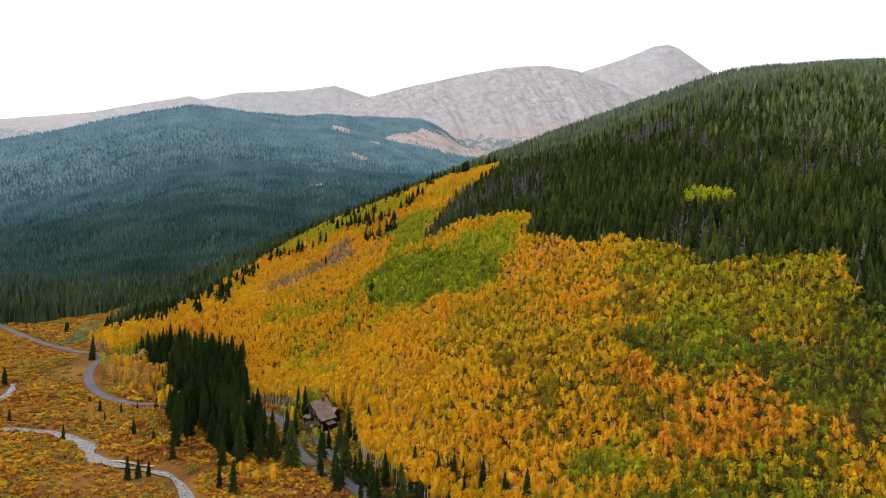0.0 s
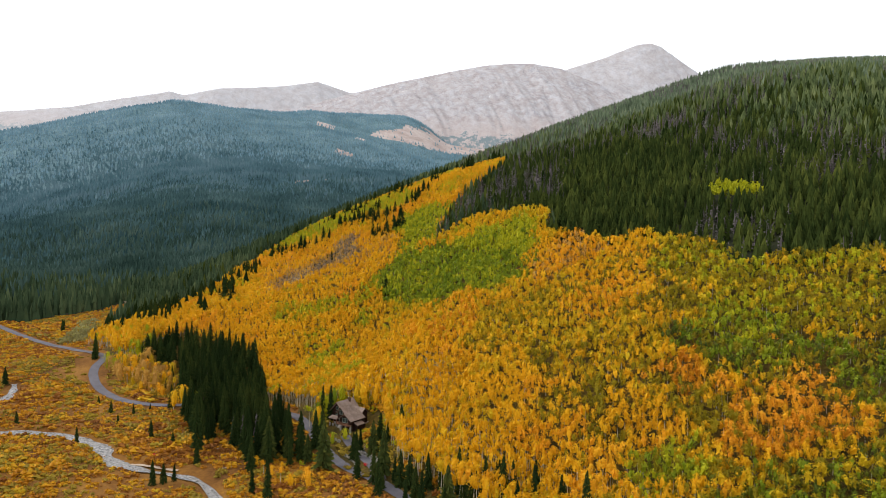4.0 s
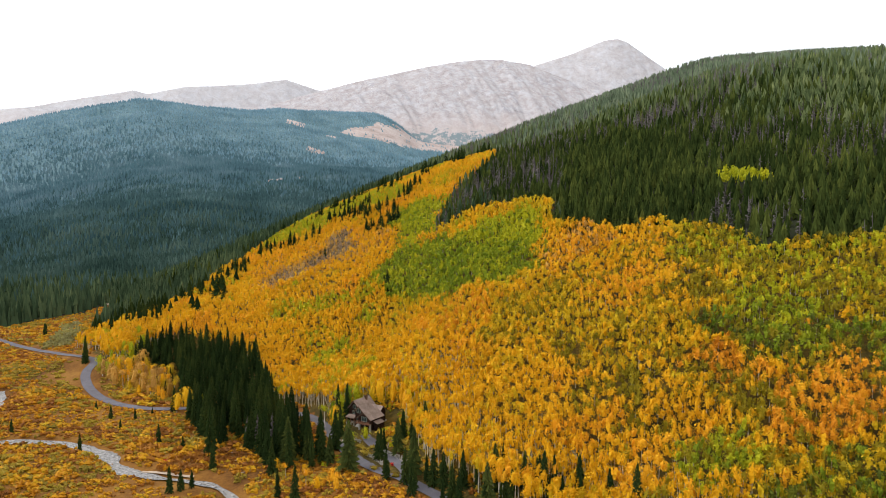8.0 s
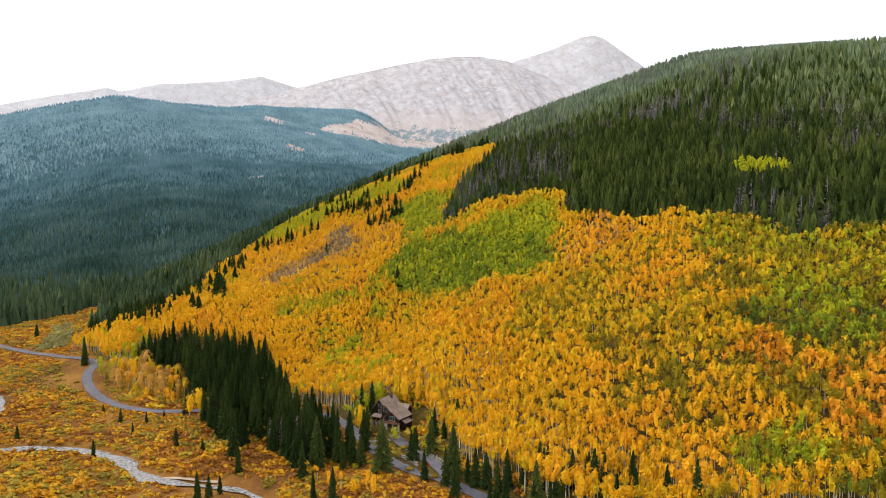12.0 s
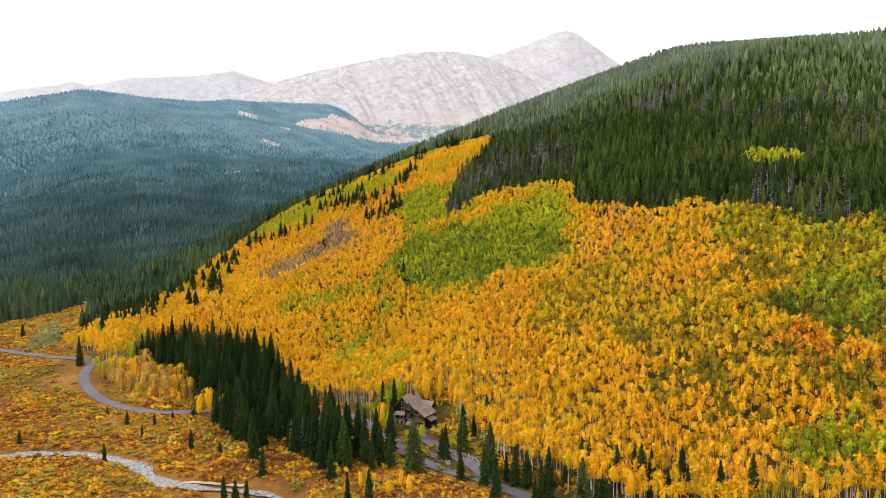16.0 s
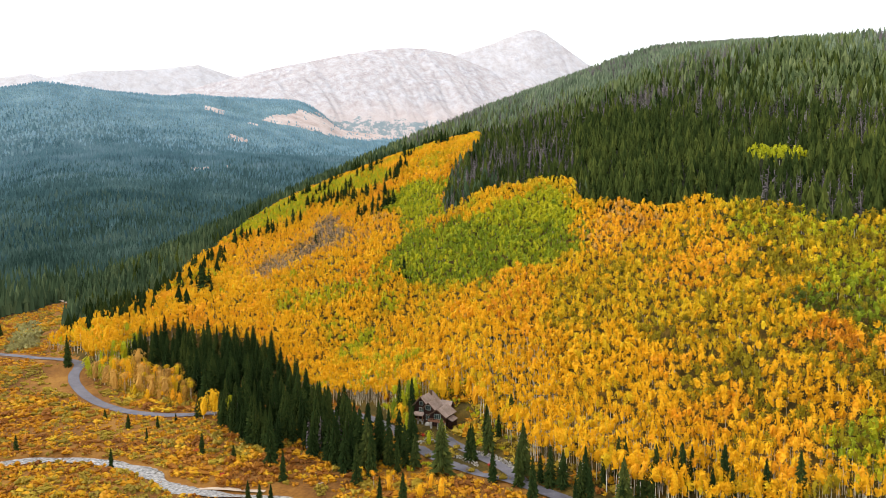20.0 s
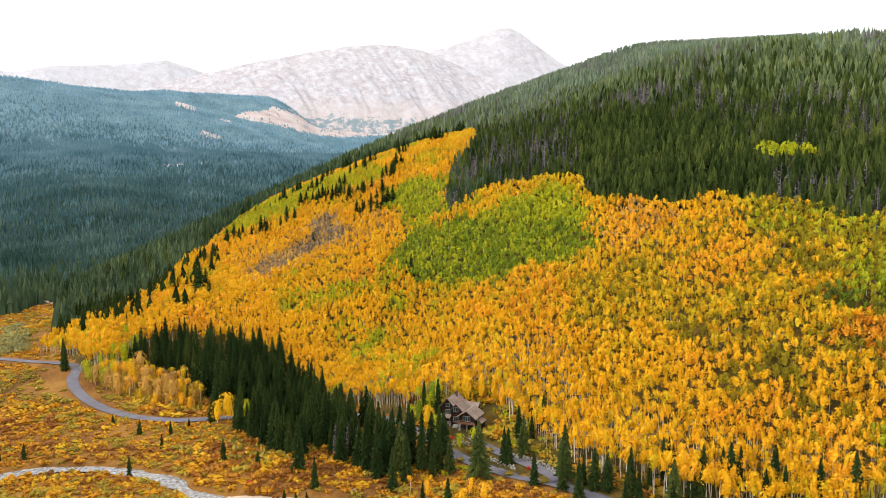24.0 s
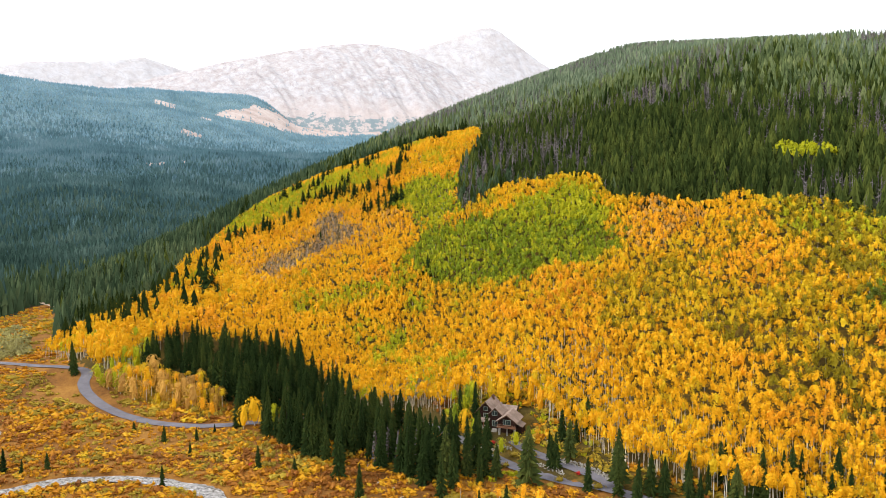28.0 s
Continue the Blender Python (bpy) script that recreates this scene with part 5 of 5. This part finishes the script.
def glass_material():
    m, n, l, bsdf = node_material("window_glass", 0.06)
    bsdf.inputs["Base Color"].default_value = (0.03, 0.04, 0.04, 1)
    bsdf.inputs["Specular IOR Level"].default_value = 0.5
    return m


GLASS = glass_material()


def box(bm, x0, x1, y0, y1, z0, z1):
    v = [bm.verts.new(c) for c in ((x0, y0, z0), (x1, y0, z0), (x1, y1, z0), (x0, y1, z0), (x0, y0, z1), (x1, y0, z1), (x1, y1, z1), (x0, y1, z1))]
    for f in ((3, 2, 1, 0), (4, 5, 6, 7), (0, 1, 5, 4), (1, 2, 6, 5), (2, 3, 7, 6), (3, 0, 4, 7)):
        bm.faces.new([v[i] for i in f])
    return bm


def one_box(*c):
    return box(bmesh.new(), *c)


def gable_walls(x0, x1, y0, y1, low, eave, ridge, along):
    """Log walls with gables; along: the axis of the ridge. The logs stand out a little course by course."""
    bm = bmesh.new()
    mx, my = (x0 + x1) / 2, (y0 + y1) / 2
    rows = int((eave - low) / 0.4)
    for k in range(rows):
        a, b, o = low + (eave - low) * k / rows, low + (eave - low) * (k + 1) / rows, 0.04 if k % 2 else 0.0
        box(bm, x0 - o, x1 + o, y0 - o, y1 + o, a, b)
    if along == "x":
        tri = [[(x, y0, eave), (x, y1, eave), (x, my, ridge)] for x in (x0, x1)]
    else:
        tri = [[(x0, y, eave), (x1, y, eave), (mx, y, ridge)] for y in (y0, y1)]
    a, b = [[bm.verts.new(c) for c in t] for t in tri]
    bm.faces.new(a), bm.faces.new(b[::-1])
    for i in range(3):
        bm.faces.new((a[i], a[(i + 1) % 3], b[(i + 1) % 3], b[i]))
    return bm


def roof_plane(p, q, down, thick=0.28, courses=9):
    """One pitch of a roof from the ridge line p-q, falling by the vector down, in stepped shingle courses."""
    bm = bmesh.new()
    p, q, d = Vector(p), Vector(q), Vector(down)
    n = (q - p).cross(d).normalized()
    n = n if n.z > 0 else -n
    for k in range(courses):
        a, b = d * (k / courses), d * ((k + 1) / courses)
        top = [p + a + n * 0.02, q + a + n * 0.02, q + b + n * 0.07, p + b + n * 0.07]
        low = [c - n * thick for c in top]
        v = [bm.verts.new(c) for c in low + top]
        for f in ((0, 1, 2, 3), (7, 6, 5, 4), (0, 4, 5, 1), (1, 5, 6, 2), (2, 6, 7, 3), (3, 7, 4, 0)):
            bm.faces.new([v[i] for i in f])
    bmesh.ops.recalc_face_normals(bm, faces=bm.faces)
    return bm


def gable_roof(house, name, x0, x1, y0, y1, eave, ridge, along, over=0.7):
    """Two pitches with overhanging eaves, barge boards at the gable ends."""
    mx, my = (x0 + x1) / 2, (y0 + y1) / 2
    if along == "x":
        half, p, q, ways = (y1 - y0) / 2, (x0 - over, my, ridge + 0.2), (x1 + over, my, ridge + 0.2), ((0, -1), (0, 1))
    else:
        half, p, q, ways = (x1 - x0) / 2, (mx, y0 - over, ridge + 0.2), (mx, y1 + over, ridge + 0.2), ((-1, 0), (1, 0))
    fall = (ridge - eave) / half
    for wx, wy in ways:
        reach = half + over
        pitch = part(name, roof_plane(p, q, (wx * reach, wy * reach, -fall * reach)), SHINGLES, house, "brown-grey shingled roof pitch")
        for end in (p, q):
            e = Vector(end)
            w = Vector((wx, wy, -fall)) * reach
            across = (Vector(q) - Vector(p)).normalized() * 0.06
            bm = bmesh.new()
            v = [bm.verts.new(c + s) for s in (-across, across) for c in (e + Vector((0, 0, 0.02)), e + w + Vector((0, 0, 0.02)), e + w - Vector((0, 0, 0.38)), e - Vector((0, 0, 0.38)))]
            for f in ((0, 1, 2, 3), (7, 6, 5, 4), (0, 4, 5, 1), (1, 5, 6, 2), (2, 6, 7, 3), (3, 7, 4, 0)):
                bm.faces.new([v[i] for i in f])
            part("barge_board", bm, FASCIA, pitch)


def window(house, x0, x1, z0, z1, y, panes):
    """A framed window on a front wall, with its separate panes."""
    bm = bmesh.new()
    for a, b, c, d in ((x0 - 0.12, x1 + 0.12, z1, z1 + 0.14), (x0 - 0.12, x1 + 0.12, z0 - 0.14, z0), (x0 - 0.12, x0, z0, z1), (x1, x1 + 0.12, z0, z1)):
        box(bm, a, b, y - 0.09, y + 0.02, c, d)
    wide = (x1 - x0) / panes
    for k in range(1, panes):
        box(bm, x0 + wide * k - 0.06, x0 + wide * k + 0.06, y - 0.085, y + 0.02, z0, z1)
    w = part("window", bm, FRAME, house, "pale green framed window")
    for k in range(panes):
        part("pane", one_box(x0 + wide * k + 0.06, x0 + wide * (k + 1) - 0.06, y - 0.045, y - 0.02, z0, z1), GLASS, w, "reflecting glass pane")


house = tagged(new("house"), "dark log house with brown shingled gable roofs beside the aspens", "house")
level = float(ground_height(*HOUSE)) - 0.5
house.matrix_basis = pose(HOUSE[0] - 1.2, HOUSE[1] + 2.0, level + 0.3, 0, 0, -36) @ Matrix.Scale(0.92, 4)
part("stone_base", one_box(-8.3, 5.2, -4.1, 5.6, -2.5, 0.5), STONE, house, "pale stone footing")
part("main_wall", gable_walls(-8.2, -1.6, -4.0, 5.5, 0.5, 5.9, 9.4, "y"), LOGS, house)
gable_roof(house, "main_roof", -8.2, -1.6, -4.0, 5.5, 5.9, 9.4, "y", 0.9)
part("back_wall", gable_walls(-1.6, 5.2, 0.5, 4.6, 0.5, 5.2, 7.0, "x"), LOGS, house)
gable_roof(house, "back_roof", -1.6, 5.2, 0.5, 4.6, 5.2, 7.0, "x", 0.5)
part("cross_wall", gable_walls(-2.6, 1.6, -6.2, 0.5, 0.3, 6.1, 8.1, "y"), LOGS, house)
gable_roof(house, "cross_roof", -2.6, 1.6, -6.2, 0.5, 6.1, 8.1, "y", 0.7)
part("wing_wall", gable_walls(1.6, 8.0, -9.6, -1.5, 2.6, 4.7, 6.9, "y"), LOGS, house)
gable_roof(house, "wing_roof", 1.6, 8.0, -9.6, -1.5, 4.7, 6.9, "y", 0.8)
for a, b in ((1.6, 2.3), (4.6, 5.0), (7.3, 8.0)):
    part("garage_pier", one_box(a, b, -9.5, -9.0, -1.0, 2.6), STONE, house, "pale stone pier")
part("garage_wall", one_box(1.7, 7.9, -7.4, 0.4, -1.0, 2.58), LOGS, house)
for a in (2.3, 5.0):
    door = part("garage_door", one_box(a + 0.05, a + 2.25, -7.52, -7.42, -0.4, 2.3), FASCIA, house, "dark wooden garage door")
    for k in range(4):
        part("door_panel", one_box(a + 0.15, a + 2.15, -7.56, -7.525, -0.3 + 0.64 * k, 0.22 + 0.64 * k), LOGS, door)
window(house, 3.5, 6.1, 3.3, 5.0, -9.64, 3)
window(house, -1.7, 0.1, 5.3, 6.9, -6.26, 2)
window(house, -1.6, 0.2, 1.4, 3.2, -6.26, 2)
window(house, -5.7, -4.1, 3.8, 5.0, -4.06, 2)
window(house, -5.6, -4.2, 6.2, 7.4, -4.06, 1)
part("balcony_deck", one_box(1.3, 8.3, -11.0, -9.65, 2.35, 2.6), RAIL, house, "log balcony deck")
for k in range(8):
    a = 1.4 + 6.7 * k / 7
    part("balcony_post", one_box(a, a + 0.12, -10.95, -10.83, 2.6, 3.55), RAIL, house)
for z in (3.05, 3.5):
    part("balcony_rail", one_box(1.35, 8.2, -10.97, -10.83, z, z + 0.1), RAIL, house)
part("porch_roof", roof_plane((-7.6, -4.4, 3.5), (-3.0, -4.4, 3.5), (0, -2.6, -0.8), 0.22, 5), SHINGLES, house, "low shingled porch roof")
for a in (-7.2, -5.2, -3.3):
    post = part("porch_post", one_box(a, a + 0.3, -6.6, -6.3, 0.6, 2.75), RAIL, house, "thick log porch post")
    part("post_footing", one_box(a - 0.15, a + 0.45, -6.75, -6.15, -0.8, 0.6), STONE, post, "stone post footing")
part("side_roof", roof_plane((8.0, -7.5, 3.4), (8.0, -2.5, 3.4), (2.2, 0, -1.0), 0.22, 5), SHINGLES, house, "low shingled side roof")
part("side_wall", one_box(8.02, 9.8, -7.2, -2.8, -1.0, 2.3), LOGS, house)
part("left_roof", roof_plane((-8.25, -1.0, 5.0), (-8.25, 3.2, 5.0), (-2.4, 0, -1.3), 0.22, 5), SHINGLES, house, "low shingled roof on the gable side")
part("left_wall", one_box(-10.2, -8.25, -0.8, 3.0, -1.5, 3.6), LOGS, house)
bm = box(bmesh.new(), -4.6, -3.7, 2.6, 3.5, 7.6, 10.2)
chimney = part("chimney", box(bm, -4.7, -3.6, 2.5, 3.6, 10.05, 10.25), FASCIA, house, "short dark chimney")
part("flue", one_box(-4.3, -3.9, 2.9, 3.3, 10.25, 10.6), FASCIA, chimney)
for k in range(4):
    part("entry_step", one_box(-1.6, 0.4, -6.7 - 0.32 * k, -6.3 - 0.32 * k, -0.8, 0.45 - 0.17 * k), STONE, house)


# ---- boulder walls, logs and odd shrubs ----
def boulder_mesh(rng):
    bm = bmesh.new()
    bmesh.ops.create_icosphere(bm, subdivisions=1, radius=0.5)
    for v in bm.verts:
        v.co *= 0.75 + 0.5 * rng.random()
        v.co.z *= 0.75
    me = bpy.data.meshes.new("boulder")
    bm.to_mesh(me)
    bm.free()
    me.materials.append(STONE)
    return me


BOULDERS = [boulder_mesh(rng) for _ in range(6)]


def boulder_wall(label, line, rows, size):
    """A dry wall of stacked boulders along a line, each one a part."""
    pts = smooth_line(line, size * 0.8)
    x0, y0 = pts[0]
    wall = tagged(new("boulder_wall"), label, "boulder wall", "boulder walls by the drive")
    z0 = float(carved(x0, y0))
    wall.matrix_basis = pose(x0, y0, z0)
    for x, y in pts:
        for k in range(rows):
            s = size * (0.75 + 0.6 * rng.random())
            ob = new("boulder", BOULDERS[rng.integers(0, 6)])
            ob.parent = wall
            bx, by = x + rng.normal(0, 0.25) + 0.25 * k, y + rng.normal(0, 0.25) + 0.3 * k
            ob.matrix_basis = pose(bx - x0, by - y0, float(carved(bx, by)) - z0 + size * (0.25 + 0.62 * k), *(360 * rng.random(3))) @ Matrix.Diagonal((s * 1.3, s, s, 1))


boulder_wall("pale boulders stacked along the bend of the drive", [(-44, 268), (-40.5, 265), (-37, 260), (-34.5, 254), (-34, 249)], 3, 0.55)
boulder_wall("pale boulders between the drive and the road", [(-50, 271), (-47.5, 267), (-45, 262), (-43.5, 259)], 2, 0.5)
boulder_wall("pale boulders below the house terrace", [(-62, 288), (-58.5, 284), (-55, 283), (-52, 280)], 2, 0.5)
boulder_wall("pale boulders along the side of the house", [(-40, 284), (-40, 279), (-41.5, 274), (-43, 270)], 1, 0.5)


def log_thing(x, y, length, radius, turn, label):
    """A fallen, tapered, slightly bent trunk lying on the ground."""
    bm = bmesh.new()
    rings = 7
    loops = []
    for k in range(rings):
        t = k / (rings - 1)
        r = radius * (1 - 0.6 * t)
        loops.append([bm.verts.new((length * (t - 0.5), 0.15 * math.sin(4 * t) + r * math.cos(a), r * math.sin(a) + radius * 0.6)) for a in np.arange(7) * 2 * np.pi / 7])
    for a, b in zip(loops, loops[1:]):
        for i in range(7):
            bm.faces.new((a[i], a[(i + 1) % 7], b[(i + 1) % 7], b[i]))
    bm.faces.new(loops[0][::-1]), bm.faces.new(loops[-1])
    me = bpy.data.meshes.new("fallen_log")
    bm.to_mesh(me)
    bm.free()
    me.materials.append(SNAG)
    ob = new("fallen_log", me)
    c, s = math.cos(radians(turn)), math.sin(radians(turn))
    dz = float(carved(x + c, y + s) - carved(x - c, y - s)) / 2
    ob.matrix_basis = pose(x, y, float(carved(x, y)), 0, -math.degrees(math.atan(dz)), turn)
    return tagged(ob, label, "log", "fallen logs on the bank")


for x, y, length, radius, turn in ((-92, 269, 7.5, 0.22, -65), (-95, 276, 4, 0.16, 30), (-90, 264, 5, 0.15, 20), (-101, 284, 3.5, 0.14, -20), (-97, 289, 3, 0.12, 70), (-89, 272, 3.5, 0.13, -30)):
    log_thing(x, y, length, radius, turn, "bleached fallen log on the bare grassy bank")


def single_shrub(x, y, tall, material, label):
    v, f, n = flame_crown(R2, 60, 0.0, 1.0, 0.12, 0.45, 0.8, 6, 0.1, (0.0, 0.5), 0.7, 0.75, 0.7)
    ob = new("shrub", raw_mesh("shrub", v, f, (material,), normals=n))
    ob.matrix_basis = pose(x, y, float(carved(x, y))) @ Matrix.Diagonal((tall * 1.1, tall * 1.1, tall, 1))
    return tagged(ob, label, "shrub", "single bushes in the meadow")


CRIMSON = foliage("crimson_leaves", [(0.0, (0.3, 0.015, 0.012)), (0.5, (0.5, 0.03, 0.02)), (1.0, (0.6, 0.08, 0.03))], 0.2)
for x, y, h in ((-133, 301, 1.2), (-122, 276, 1.3), (-150, 318, 0.9), (-56, 286, 0.9), (-40, 256, 0.9)):
    single_shrub(x, y, h, CRIMSON, "crimson red bush in its autumn colour")
for x, y, h in ((-62, 283, 1.8), (-66, 288, 1.6), (-52, 277, 1.7), (-47, 273, 1.5), (-57, 272, 1.4), (-46, 256, 1.6), (-39, 246, 1.8), (-50, 254, 1.6)):
    single_shrub(x, y, h, GREEN_SHRUB, "yellow-green bush beside the road")

GRAVEL = earth("pale_dirt", [(0.3, (0.34, 0.25, 0.18)), (0.7, (0.5, 0.4, 0.3))], 1.2, 0.1)
ribbon("dirt_track", smooth_line([(-290, 660), (-276, 618), (-262, 594), (-250, 563), (-258, 553), (-268, 550)]), 4.0, 0.12, GRAVEL, "pale dirt track up the end of the meadow", "track")
ribbon("gravel_bar", smooth_line([(-128, 271), (-121, 268.5), (-113, 265.5), (-108, 264)]), 3.0, 0.1, GRAVEL, "pale gravel bar at the edge of the creek", "gravel")
